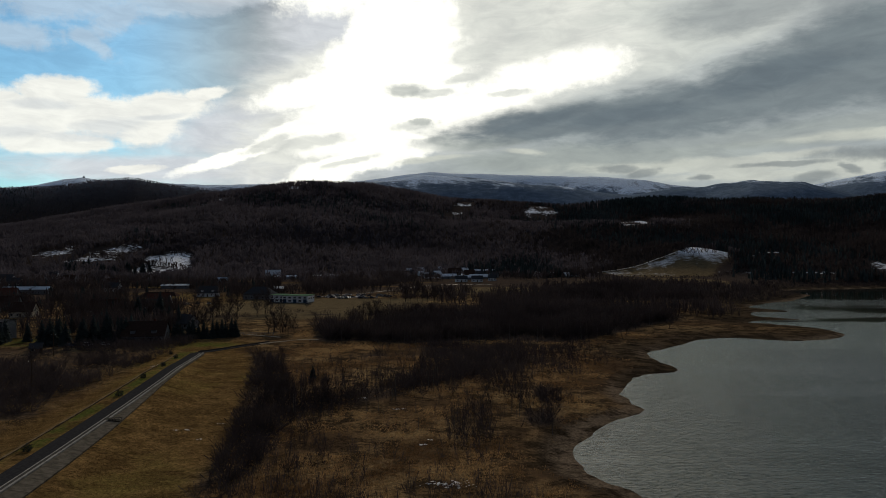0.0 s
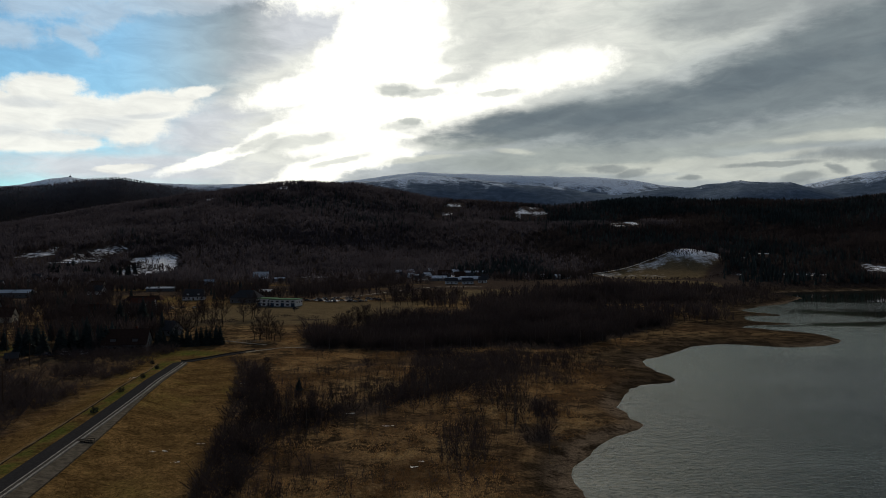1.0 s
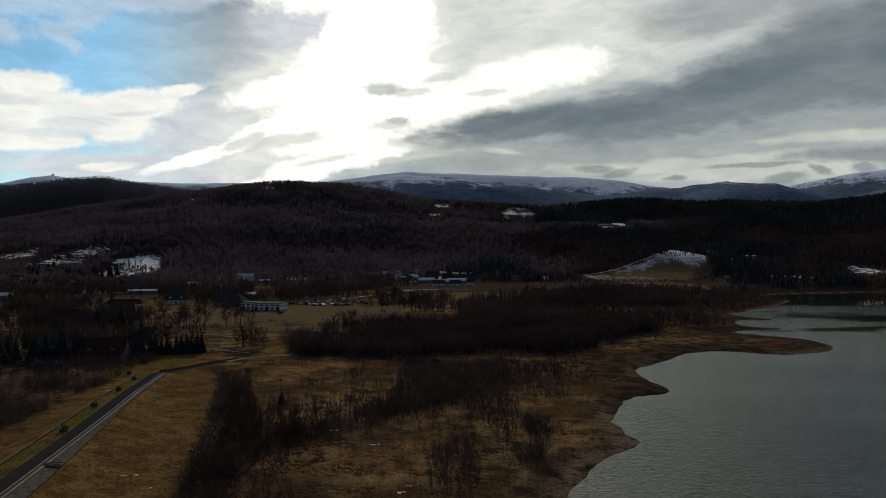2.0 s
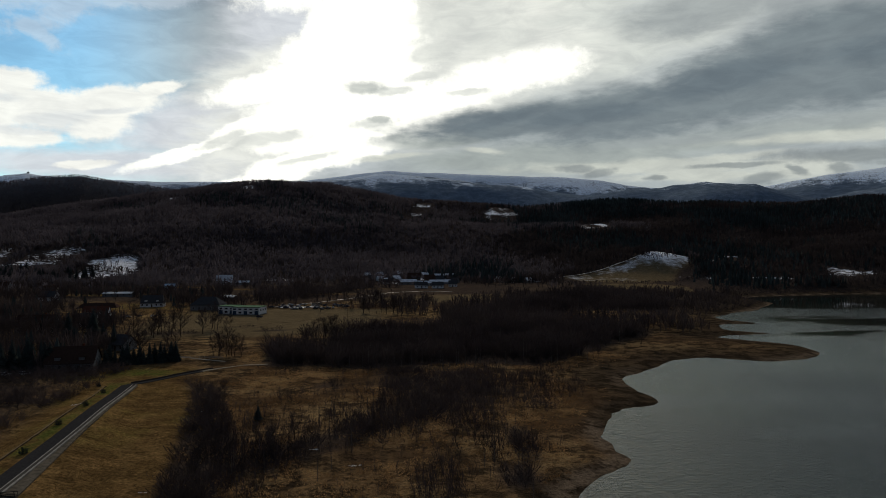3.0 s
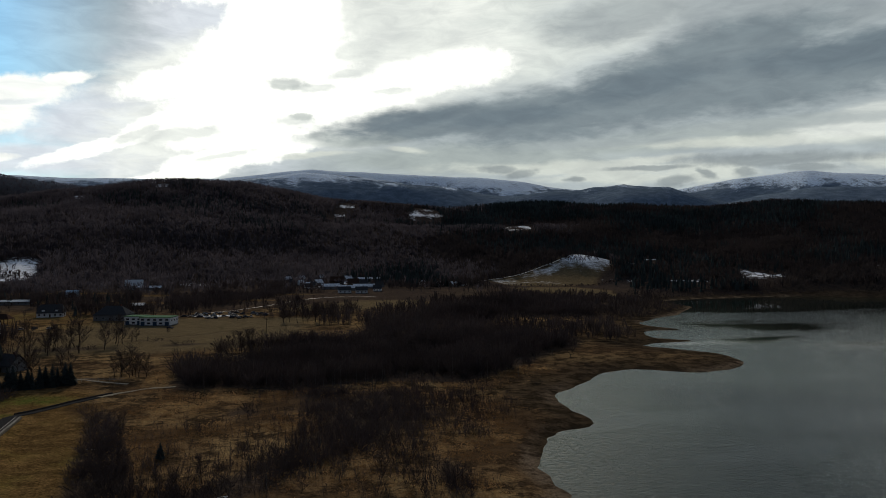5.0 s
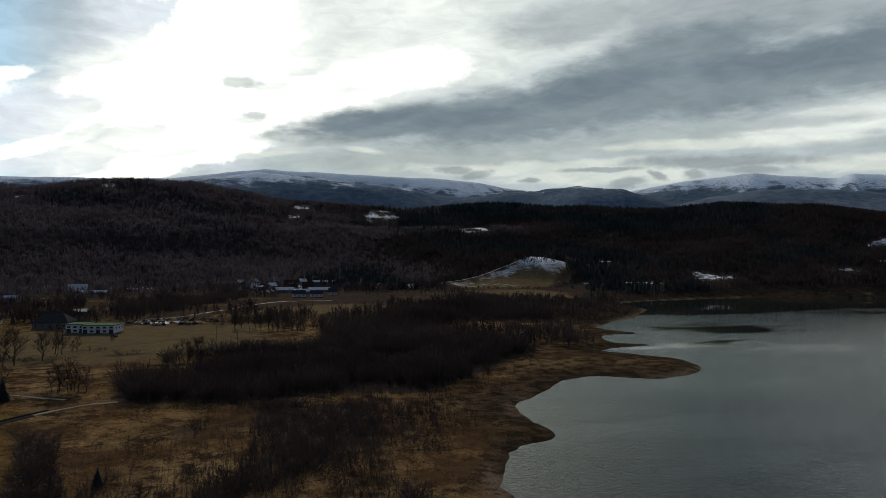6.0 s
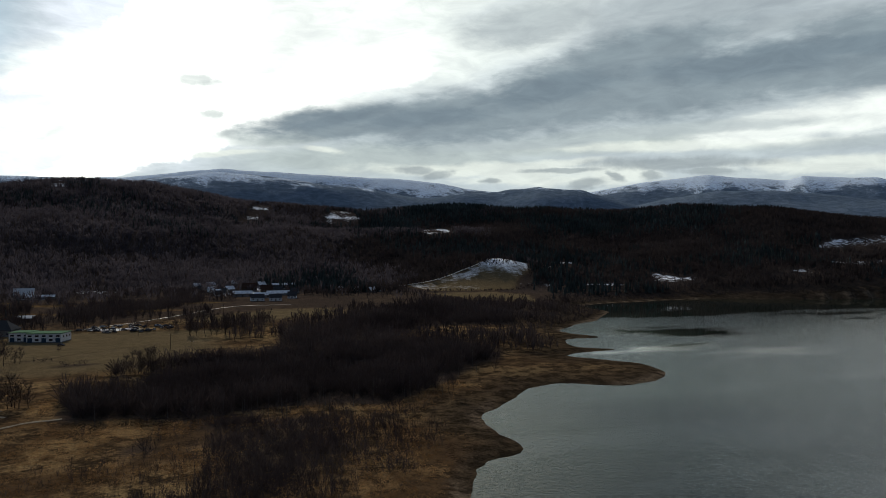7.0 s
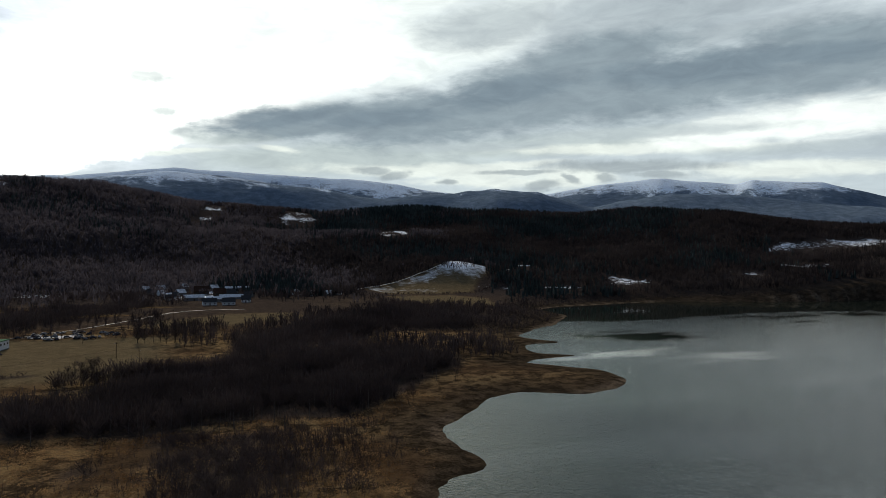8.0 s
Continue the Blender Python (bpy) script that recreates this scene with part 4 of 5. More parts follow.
def bare_tree(h, wide, seed, label):
    """A leafless broadleaf tree: trunk with limbs, crown of twigs."""
    r = np.random.default_rng(seed)
    tv, tf, cv, cf = [], [], [], []
    pts = [np.zeros(3)]
    for k in range(4):
        pts.append(pts[-1] + np.array([r.normal(0, 0.03) * h, r.normal(0, 0.03) * h, h * 0.19]))
    rad = h * 0.017
    for k in range(4):
        tube(tv, tf, pts[k], pts[k + 1], rad * (1 - 0.22 * k), rad * (1 - 0.22 * (k + 1)), 6)
    for k in range(15):
        u = r.uniform(0.9, 4.0)
        i = min(int(u), 3)
        start = pts[i] + (pts[i + 1] - pts[i]) * (u - i)
        a = k * 2.4 + r.normal(0, 0.3)
        reach = wide * h * r.uniform(0.55, 1.0) * (1.15 - u / 7)
        end = start + np.array([np.cos(a) * reach, np.sin(a) * reach, h * r.uniform(0.14, 0.3)])
        mid = (start + end) / 2 + r.normal(0, 0.015, 3) * h - np.array([0, 0, 0.02 * h])
        tube(tv, tf, start, mid, rad * 0.4, rad * 0.25, 4)
        tube(tv, tf, mid, end, rad * 0.25, rad * 0.08, 3)
        for q in range(15):
            s = start + (end - start) * r.uniform(0.25, 1.0)
            way = np.array([np.cos(a), np.sin(a), 0.0]) * r.uniform(-0.2, 0.8) + r.normal(0, 0.55, 3) + np.array([0, 0, 0.8])
            e = s + way / np.linalg.norm(way) * h * r.uniform(0.08, 0.2)
            side = r.normal(0, 1, 3)
            side = side / np.linalg.norm(side) * h * 0.0042
            b = len(cv)
            cv += [s - side, s + side, e]
            cf.append((b, b + 1, b + 2))
            for g in range(2):
                s2 = s + (e - s) * r.uniform(0.3, 0.9)
                e2 = s2 + (r.normal(0, 0.6, 3) + np.array([0, 0, 0.5])) * h * 0.09
                b = len(cv)
                cv += [s2 - side * 0.8, s2 + side * 0.8, e2]
                cf.append((b, b + 1, b + 2))
    root = tagged(new("bare_tree"), label, "tree", "bare broadleaf trees")
    part_mesh("trunk", mesh_of("trunk", tv, tf, BARK), root)
    part_mesh("crown", mesh_of("crown", cv, cf, BARE), root)
    return root


def birch_tree(h, seed, label):
    """A slim birch: a pale leaning trunk with a thin brush of twigs."""
    r = np.random.default_rng(seed)
    tv, tf, cv, cf = [], [], [], []
    top = np.array([r.normal(0, 0.03) * h, r.normal(0, 0.03) * h, h * 0.92])
    tube(tv, tf, (0, 0, 0), top * 0.55, h * 0.012, h * 0.008, 6)
    tube(tv, tf, top * 0.55, top, h * 0.008, h * 0.002, 5)
    for k in range(150):
        s = top * r.uniform(0.3, 1.0)
        a = r.uniform(0, 6.283)
        l = h * r.uniform(0.06, 0.17)
        e = s + np.array([np.cos(a) * l * 0.6, np.sin(a) * l * 0.6, l * r.uniform(0.2, 1.0)])
        side = r.normal(0, 1, 3)
        side = side / np.linalg.norm(side) * h * 0.0035
        b = len(cv)
        cv += [s - side, s + side, e]
        cf.append((b, b + 1, b + 2))
    root = tagged(new("birch_tree"), label, "tree", "slim birches on the marsh")
    part_mesh("trunk", mesh_of("trunk", tv, tf, BIRCH), root, "pale birch trunk")
    part_mesh("crown", mesh_of("crown", cv, cf, BARE), root)
    return root


def spruce_tree(h, seed, label):
    r = np.random.default_rng(seed)
    tv, tf, cv, cf = [], [], [], []
    tube(tv, tf, (0, 0, 0), (0, 0, h * 0.95), h * 0.014, h * 0.003, 6)
    tiers = 18
    for k in range(tiers):
        u = k / tiers
        z = h * (0.07 + 0.9 * u)
        reach = h * 0.34 * (1 - u) ** 0.85 + h * 0.014
        for i in range(13):
            a = 6.283 * i / 13 + k * 0.7 + r.normal(0, 0.15)
            l = reach * r.uniform(0.65, 1.15)
            wd = l * 0.3
            c, s = np.cos(a), np.sin(a)
            tip = np.array([c * l, s * l, z - l * r.uniform(0.25, 0.5)])
            mid = np.array([c * l * 0.5, s * l * 0.5, z - l * 0.12])
            side = np.array([-s, c, 0]) * wd
            b = len(cv)
            cv += [np.array([0, 0, z + h * 0.03]), mid + side, tip, mid - side]
            cf += [(b, b + 1, b + 2), (b, b + 2, b + 3)]
    root = tagged(new("spruce_tree"), label, "tree", "spruces by the village")
    part_mesh("trunk", mesh_of("trunk", tv, tf, BARK), root)
    part_mesh("crown", mesh_of("crown", cv, cf, SPRUCE), root)
    return root


def bush(seed, size, label):
    r = np.random.default_rng(seed)
    sv, sf, cv, cf = [], [], [], []
    for k in range(9):
        a = r.uniform(0, 6.283)
        e = np.array([np.cos(a) * r.uniform(0.2, 0.5), np.sin(a) * r.uniform(0.2, 0.5), r.uniform(0.6, 0.95)]) * size
        tube(sv, sf, (0, 0, -0.1), e, 0.03, 0.008, 4)
    for k in range(260):
        d = r.normal(0, 1, 3)
        d = d / np.linalg.norm(d)
        p = np.array([d[0] * 0.55, d[1] * 0.55, 0.55 + d[2] * 0.5]) * size * r.uniform(0.6, 1.05)
        u, w = r.normal(0, 0.1, 3) * size, r.normal(0, 0.1, 3) * size
        b = len(cv)
        cv += [p, p + u, p + w]
        cf.append((b, b + 1, b + 2))
    root = tagged(new("roadside_bush"), label, "bush", "bushes along the road")
    part_mesh("stems", mesh_of("stems", sv, sf, BARK), root)
    part_mesh("foliage", mesh_of("foliage", cv, cf, SPRUCE), root)
    return root


BIRCH = plain_material("birch_bark", (0.05, 0.046, 0.042), (0.15, 0.14, 0.126), 1.2)
BARK = plain_material("bark", (0.03, 0.024, 0.02), (0.075, 0.06, 0.05), 1.5)


def ground_z(x, y):
    return float(height(np.array([x]), np.array([y]))[0])


def plant_all(kinds, places):
    for x, y, h in places:
        k = int(rng.integers(len(kinds)))
        kind, base = kinds[k]
        s = h / base
        spot = Matrix.LocRotScale((x, y, ground_z(x, y) - 0.2), Euler((0, 0, rng.uniform(0, 6.28))), None)
        ob = copy_thing(kind, spot)
        ob.scale = (s * rng.uniform(0.9, 1.1), s * rng.uniform(0.9, 1.1), s)
    for kind, _ in kinds:
        for o in (*kind.children_recursive, kind):
            bpy.data.objects.remove(o)


def cluster(cx, cy, w, d, n, low, high):
    return [(cx + rng.uniform(-w, w), cy + rng.uniform(-d, d), rng.uniform(low, high)) for _ in range(n)]


def build_trees():
    kinds = [(bare_tree(10, w, s, "leafless broadleaf tree with dark fine twigs standing in grass"), 10) for w, s in ((0.3, 1), (0.36, 2), (0.27, 3), (0.4, 4), (0.33, 5))]
    places = cluster(-124, 415, 20, 22, 14, 12, 18) + cluster(-75, 333, 9, 4, 8, 8, 13) + cluster(-42, 397, 9, 3, 8, 8, 12) + cluster(-6, 404, 11, 3, 8, 8, 11)
    places += cluster(-11, 529, 18, 7, 12, 9, 14) + cluster(-5, 585, 30, 12, 16, 6, 11) + cluster(-60, 660, 40, 20, 14, 6, 10) + [(-100, 435, 9), (-92, 474, 5), (-103, 438, 7), (-60, 540, 8), (-40, 560, 9)]
    places += cluster(-200, 360, 55, 40, 34, 9, 16) + cluster(-165, 400, 40, 50, 18, 9, 15) + cluster(-120, 335, 18, 12, 9, 8, 13)
    places += cluster(-115, 215, 16, 40, 9, 4, 7) + [(float(np.interp(y, [120, 169, 212, 256], [-38, -45, -54, -64])) + rng.uniform(0, 6), y, rng.uniform(5, 8)) for y in rng.uniform(135, 258, 16)] + cluster(-30, 190, 10, 14, 10, 5, 8) + cluster(20, 330, 70, 12, 36, 6, 10)
    places += cluster(-20, 332, 30, 24, 24, 6, 9) + cluster(80, 400, 40, 45, 24, 6, 10) + cluster(5, 215, 14, 25, 10, 4, 7)
    places += cluster(-300, 560, 70, 60, 22, 8, 14)
    plant_all(kinds, places)
    kinds = [(birch_tree(8, s, "slim leafless birch with a pale trunk among scrub"), 8) for s in (31, 32, 33)]
    places = cluster(-5, 300, 40, 8, 16, 6, 10) + cluster(30, 320, 50, 15, 26, 6, 10) + cluster(-15, 330, 35, 22, 22, 6, 9) + cluster(70, 370, 40, 25, 18, 6, 10)
    places += cluster(-8, 215, 24, 22, 22, 4, 7) + cluster(-25, 180, 14, 12, 10, 4, 7) + cluster(22, 190, 9, 24, 10, 3.5, 6) + cluster(5, 160, 22, 18, 12, 3, 5)
    plant_all(kinds, places)
    kinds = [(spruce_tree(12, s, "dark green spruce standing by the village houses"), 12) for s in (11, 12, 13)]
    places = [(-162, 290, 12.5), (-155, 289, 11), (-151, 296, 9), (-146, 294, 13), (-139, 294, 12.5), (-134, 306, 10), (-147.5, 367, 19), (-159, 367, 17), (-151, 372, 14), (-141, 362, 12), (-41, 221, 4.6)]
    places += [(-117 + 1.75 * i + rng.uniform(-0.6, 0.6), 305 + 1.1 * i + rng.uniform(-1, 1), rng.uniform(6.5, 10)) for i in range(14)]
    places += cluster(-425, 880, 50, 25, 26, 11, 17) + cluster(-178, 300, 16, 8, 8, 8, 12) + cluster(-150, 293, 16, 5, 8, 10, 14) + cluster(-210, 455, 30, 20, 6, 8, 12) + cluster(130, 872, 30, 12, 12, 8, 13)
    plant_all(kinds, places)
    kinds = [(bush(s, 1.6, "small round evergreen bush beside the asphalt road"), 1.6) for s in (21, 22)]
    plant_all(kinds, [(-83.4, 181, 1.7), (-88.2, 207, 1.6), (-92, 231, 1.7), (-77.5, 131, 1.6), (-96.5, 254, 1.5), (-103, 266, 1.6)])


build_trees()


# ---- the dam road ----
def normal_line(line):
    d = np.gradient(line, axis=0)
    d /= np.linalg.norm(d, axis=1, keepdims=True)
    return np.stack([d[:, 1], -d[:, 0]], 1)


def ribbon(name, line, left, right, lift, mat, label, category, gap=2.0, thick=0.12, ragged=0.0):
    """A strip laid on the ground between two offsets from a line, with a thin edge."""
    p = resample(line, gap)
    n = normal_line(p)
    rows = []
    for o in (left, right):
        q = p + n * (o + ragged * rng.standard_normal(len(p))[:, None])
        rows.append(np.c_[q, height(q[:, 0], q[:, 1])])
    top = np.maximum(rows[0][:, 2], rows[1][:, 2]) + lift
    a, b = np.c_[rows[0][:, :2], top], np.c_[rows[1][:, :2], top]
    k = len(p)
    down = np.array([0, 0, -thick - lift])
    v = np.vstack([a, b, a + down, b + down])
    f = []
    for i in range(k - 1):
        f += [(i, k + i, k + i + 1, i + 1), (2 * k + i, i, i + 1, 2 * k + i + 1), (k + i, 3 * k + i, 3 * k + i + 1, k + i + 1)]
    return tagged(new(name, mesh_of(name, v, f, mat)), label, category, kind="structure")


ASPHALT = plain_material("asphalt", (0.02, 0.02, 0.022), (0.036, 0.036, 0.037), 2.0)
CONCRETE = plain_material("weathered_concrete", (0.05, 0.045, 0.037), (0.1, 0.09, 0.073), 0.8)
GRAVEL = plain_material("pale_gravel", (0.14, 0.125, 0.1), (0.26, 0.235, 0.19), 1.2)
SNOWY_ROOF = plain_material("snow_dusted_roof", (0.45, 0.48, 0.53), (0.85, 0.88, 0.92), 0.5)
WET_TRACK = plain_material("wet_gravel", (0.05, 0.048, 0.045), (0.11, 0.105, 0.097), 1.2, 0.7, 0.3, 0.15)
DIRT = plain_material("track_dirt", (0.1, 0.075, 0.045), (0.17, 0.13, 0.08), 0.6)


DARK_LINE = plain_material("dark_line", (0.018, 0.014, 0.01), (0.04, 0.03, 0.02), 1.0)
WALKWAY = plain_material("worn_walkway", (0.04, 0.039, 0.038), (0.075, 0.072, 0.068), 1.2)
PARAPET = plain_material("pale_concrete", (0.17, 0.163, 0.15), (0.32, 0.31, 0.285), 0.8)


def build_dam_road():
    ribbon("road", ROAD, -1.45, 2.0, 0.1, ASPHALT, "narrow dark asphalt road along the dam crest", "road")
    ribbon("kerb", ROAD, 2.0, 2.22, 0.2, PARAPET, "thin pale concrete kerb beside the dam road", "kerb")
    ribbon("walkway", ROAD, 2.22, 3.4, 0.13, WALKWAY, "narrow grey walkway between kerb and parapet", "walkway")
    ribbon("track", ROAD, -6.9, -6.4, 0.07, DIRT, "pale ledge along the grassy dam slope", "track", ragged=0.04)
    # thin dark strip on the road side of the pale ledge
    ribbon("ditch", ROAD, -6.35, -5.9, 0.04, DARK_LINE, "thin dark line along the grassy dam slope", "ditch", ragged=0.1)
    ribbon("lane", spline([(-94.8, 267.5), (-90.8, 273), (-86.2, 280), (-80.8, 289), (-77, 294.5)], 6), -1.3, 1.3, 0.12, ASPHALT, "dark asphalt lane bending away from the dam", "lane", ragged=0.05)
    ribbon("lake_path", spline([(-77, 294.5), (-70.6, 302), (-63.5, 307.7), (-55, 311)], 6), -0.9, 0.9, 0.1, GRAVEL, "pale gravel path curving past the lawn", "path", ragged=0.15)
    ribbon("garden_lane", spline([(-112, 333), (-96, 330), (-82, 321.5), (-72, 317)], 6), -0.8, 0.8, 0.1, GRAVEL, "pale gravel lane beside a timber fence", "lane", ragged=0.15)
    ribbon("farm_road", spline([(-150, 553), (-110, 570), (-94, 585), (-69, 620), (-40, 664), (-14, 706), (6, 724), (33, 727), (52, 725)], 6), -0.8, 0.8, 0.3, WET_TRACK, "pale wet farm road across the valley", "road", 6.0, ragged=0.4)
    # parapet and sloping concrete slabs on the lake side
    p = resample(ROAD, 3.0)
    n = normal_line(p)
    wall = tagged(new("dam_parapet"), "low pale concrete parapet beside the dam road", "parapet", kind="structure")
    apron = tagged(new("dam_apron"), "sloping weathered concrete slabs below the dam road", "apron", kind="structure")
    for i in range(len(p) - 1):
        a, b, na, nb = p[i], p[i + 1], n[i], n[i + 1]
        z = height(np.array([a[0], b[0]]), np.array([a[1], b[1]]))
        slim = (b - a) * 0.008
        bm = bmesh.new()
        low = [bm.verts.new((*(q + m * o + s), zz - 0.2)) for q, m, s, zz in ((a, na, slim, z[0]), (b, nb, -slim, z[1])) for o in (3.42, 3.85)]
        high = [bm.verts.new((v.co.x, v.co.y, v.co.z + 0.75)) for v in low]
        for q in ((0, 1, 3, 2),):
            bm.faces.new([high[k] for k in q])
        for k, l in ((0, 1), (1, 3), (3, 2), (2, 0)):
            bm.faces.new((low[k], low[l], high[l], high[k]))
        part("wall_segment", bm, PARAPET, wall)
        w = [float(np.interp(q[1], [60, 122, 150, 175, 200, 262], [7.4, 7.0, 6.5, 5.5, 4.6, 4.3])) for q in (a, b)]
        bm = bmesh.new()
        top = []
        for q, m, s, wd, zz in ((a, na, slim * 2, w[0], z[0]), (b, nb, -slim * 2, w[1], z[1])):
            for o in (3.88, wd):
                e = q + m * o + s
                top.append(bm.verts.new((e[0], e[1], ground_z(e[0], e[1]) + 0.28)))
        low = [bm.verts.new((v.co.x, v.co.y, v.co.z - 0.6)) for v in top]
        bm.faces.new([top[k] for k in (0, 1, 3, 2)])
        for k, l in ((0, 1), (1, 3), (3, 2), (2, 0)):
            bm.faces.new((low[k], low[l], top[l], top[k]))
        part("slab", bm, CONCRETE, apron)


build_dam_road()


def build_path_wall():
    """A dark stone wall on the village side of the path, in blocks."""
    line = resample(spline([(-93, 270.5), (-86.2, 280), (-80.8, 289), (-77, 294.5), (-72, 300.5)], 6), 2.2)
    n = normal_line(line)
    root = tagged(new("path_wall"), "low dark stone wall beside the gravel path", "wall", kind="structure")
    for a, b, na in zip(line[:-1], line[1:], n):
        z = ground_z(*a)
        bm = bmesh.new()
        low = [bm.verts.new((*(q + na * o), z - 0.3)) for q, o in ((a, -1.45), (b - (b - a) * 0.02, -1.45), (b - (b - a) * 0.02, -1.9), (a, -1.9))]
        top = [bm.verts.new((v.co.x, v.co.y, z + 0.5 + rng.uniform(-0.03, 0.03))) for v in low]
        bm.faces.new(top)
        for k in range(4):
            bm.faces.new((low[k], low[(k + 1) % 4], top[(k + 1) % 4], top[k]))
        bmesh.ops.recalc_face_normals(bm, faces=bm.faces)
        part("stone_block", bm, DARK_STONE, root)


def build_steps():
    """Steps with a dark rail that cross the concrete slope."""
    root = tagged(new("dam_steps"), "short concrete steps with a dark iron rail on the dam slope", "steps")
    x, y = -74.2, 154.0
    root.matrix_basis = pose(x, y, ground_z(x, y), 0, 0, 8)
    for k in range(5):
        bm = bmesh.new()
        box(bm, 0.4 + 0.6 * k, 1.05 + 0.6 * k, -0.7, 0.7, -0.4, 0.55 - 0.1 * k)
        part("tread", bm, CONCRETE, root)
    for side in (-0.75, 0.75):
        bm = bmesh.new()
        box(bm, 0.4, 3.4, side - 0.04, side + 0.04, 0.5, 0.58)
        part("rail", bm, IRON, root, "dark iron handrail")
        for k in range(5):
            bm = bmesh.new()
            box(bm, 0.45 + 0.7 * k, 0.53 + 0.7 * k, side - 0.04, side + 0.04, 0.0, 0.5)
            part("post", bm, IRON, root)


def build_fence():
    """A pale timber fence by the lane."""
    line = resample(np.array([(-100, 323.0), (-88, 326), (-76, 325)]), 2.0)
    root = tagged(new("field_fence"), "pale weathered timber fence beside the lane", "fence")
    for i, (a, b) in enumerate(zip(line[:-1], line[1:])):
        z = ground_z(*a)
        bm = bmesh.new()
        box(bm, a[0] - 0.07, a[0] + 0.07, a[1] - 0.07, a[1] + 0.07, z - 0.3, z + 1.2)
        part("post", bm, OLD_TIMBER, root)
        for h in (0.45, 0.95):
            bm = bmesh.new()
            low = [bm.verts.new((q[0], q[1] - 0.1, z + h + o)) for q in (a, b) for o in (0, 0.16)]
            back = [bm.verts.new((v.co.x, v.co.y - 0.04, v.co.z)) for v in low]
            bm.faces.new([low[k] for k in (0, 2, 3, 1)]), bm.faces.new([back[k] for k in (0, 1, 3, 2)])
            bm.faces.new((low[1], low[3], back[3], back[1]))
            part("rail", bm, OLD_TIMBER, root)


def box(bm, x0, x1, y0, y1, z0, z1):
    v = [bm.verts.new((x, y, z)) for z in (z0, z1) for x, y in ((x0, y0), (x1, y0), (x1, y1), (x0, y1))]
    for f in ((3, 2, 1, 0), (4, 5, 6, 7), (0, 1, 5, 4), (1, 2, 6, 5), (2, 3, 7, 6), (3, 0, 4, 7)):
        bm.faces.new([v[i] for i in f])


def paint(name, colour, rough=0.8, scale=1.0, wear=0.25):
    c = tuple(v * (1 - wear) for v in colour)
    return plain_material(name, c, colour, scale, rough, 0.3, 0.4 if rough < 0.5 else 0.0)


PLASTER = paint("white_plaster", (0.76, 0.77, 0.78))
GREY_PLASTER = paint("grey_plaster", (0.17, 0.175, 0.18))
CREAM_PLASTER = paint("cream_plaster", (0.5, 0.45, 0.36))
TIMBER = paint("dark_timber", (0.07, 0.05, 0.035))
RED_TILE = paint("red_roof_tile", (0.1, 0.042, 0.03), 0.8)
BROWN_TILE = paint("brown_roof_tile", (0.05, 0.031, 0.025), 0.8)
SLATE_ROOF = paint("dark_slate_roof", (0.055, 0.057, 0.062), 0.9)
GREEN_SHEET = paint("green_sheet_roof", (0.13, 0.22, 0.14), 0.7)
PALE_SHEET = paint("pale_sheet_roof", (0.5, 0.54, 0.58), 0.42)
BLUE_SHEET = paint("pale_blue_sheet", (0.4, 0.5, 0.6), 0.5)
SNOW = paint("old_snow", (0.86, 0.84, 0.79), 0.7, 3.0, 0.15)
GLASS = plain_material("window_glass", (0.01, 0.013, 0.018), (0.03, 0.035, 0.045), 0.5, 0.08, 0, 0.5)
TYRE = paint("black_rubber", (0.02, 0.02, 0.02))


FRAME_GREY = paint("window_frame_grey", (0.3, 0.3, 0.3))
DARK_STONE = paint("dark_stone", (0.06, 0.055, 0.05))
IRON = paint("dark_iron", (0.03, 0.03, 0.032))
OLD_TIMBER = paint("weathered_timber", (0.3, 0.28, 0.25))
ribbon("field_track", spline([(-128, 424), (-100, 446.2), (-76, 466.7), (-48, 492), (-15, 520)], 5), -0.5, 0.5, 0.12, DIRT, "faint dark track across the pasture", "track", 4.0, ragged=0.15)
ribbon("knoll_track", spline([(192, 917), (213, 931), (230, 938), (256, 950), (288, 964), (314, 971), (335, 981), (349, 987)], 5), -0.9, 0.9, 0.3, SNOW, "snow-covered track along the edge of the knoll field", "track", 5.0, ragged=0.3)
build_path_wall()
build_steps()
build_fence()


def window(parent, x, y, z, w, h, face):
    """A framed pane on a wall; face: which way it looks."""
    bm = bmesh.new()
    c, s = face
    t = 0.06
    if c == 0:
        box(bm, x - w / 2, x + w / 2, min(y, y + s * t), max(y, y + s * t), z, z + h)
    else:
        box(bm, min(x, x + c * t), max(x, x + c * t), y - w / 2, y + w / 2, z, z + h)
    frame_part = part("window", bm, FRAME_GREY, parent, "pale grey framed window")
    bm = bmesh.new()
    u, k = 0.1, t + 0.02
    if c == 0:
        box(bm, x - w / 2 + u, x + w / 2 - u, min(y, y + s * k), max(y, y + s * k), z + u, z + h - u)
    else:
        box(bm, min(x, x + c * k), max(x, x + c * k), y - w / 2 + u, y + w / 2 - u, z + u, z + h - u)
    part("pane", bm, GLASS, frame_part, "dark window glass")


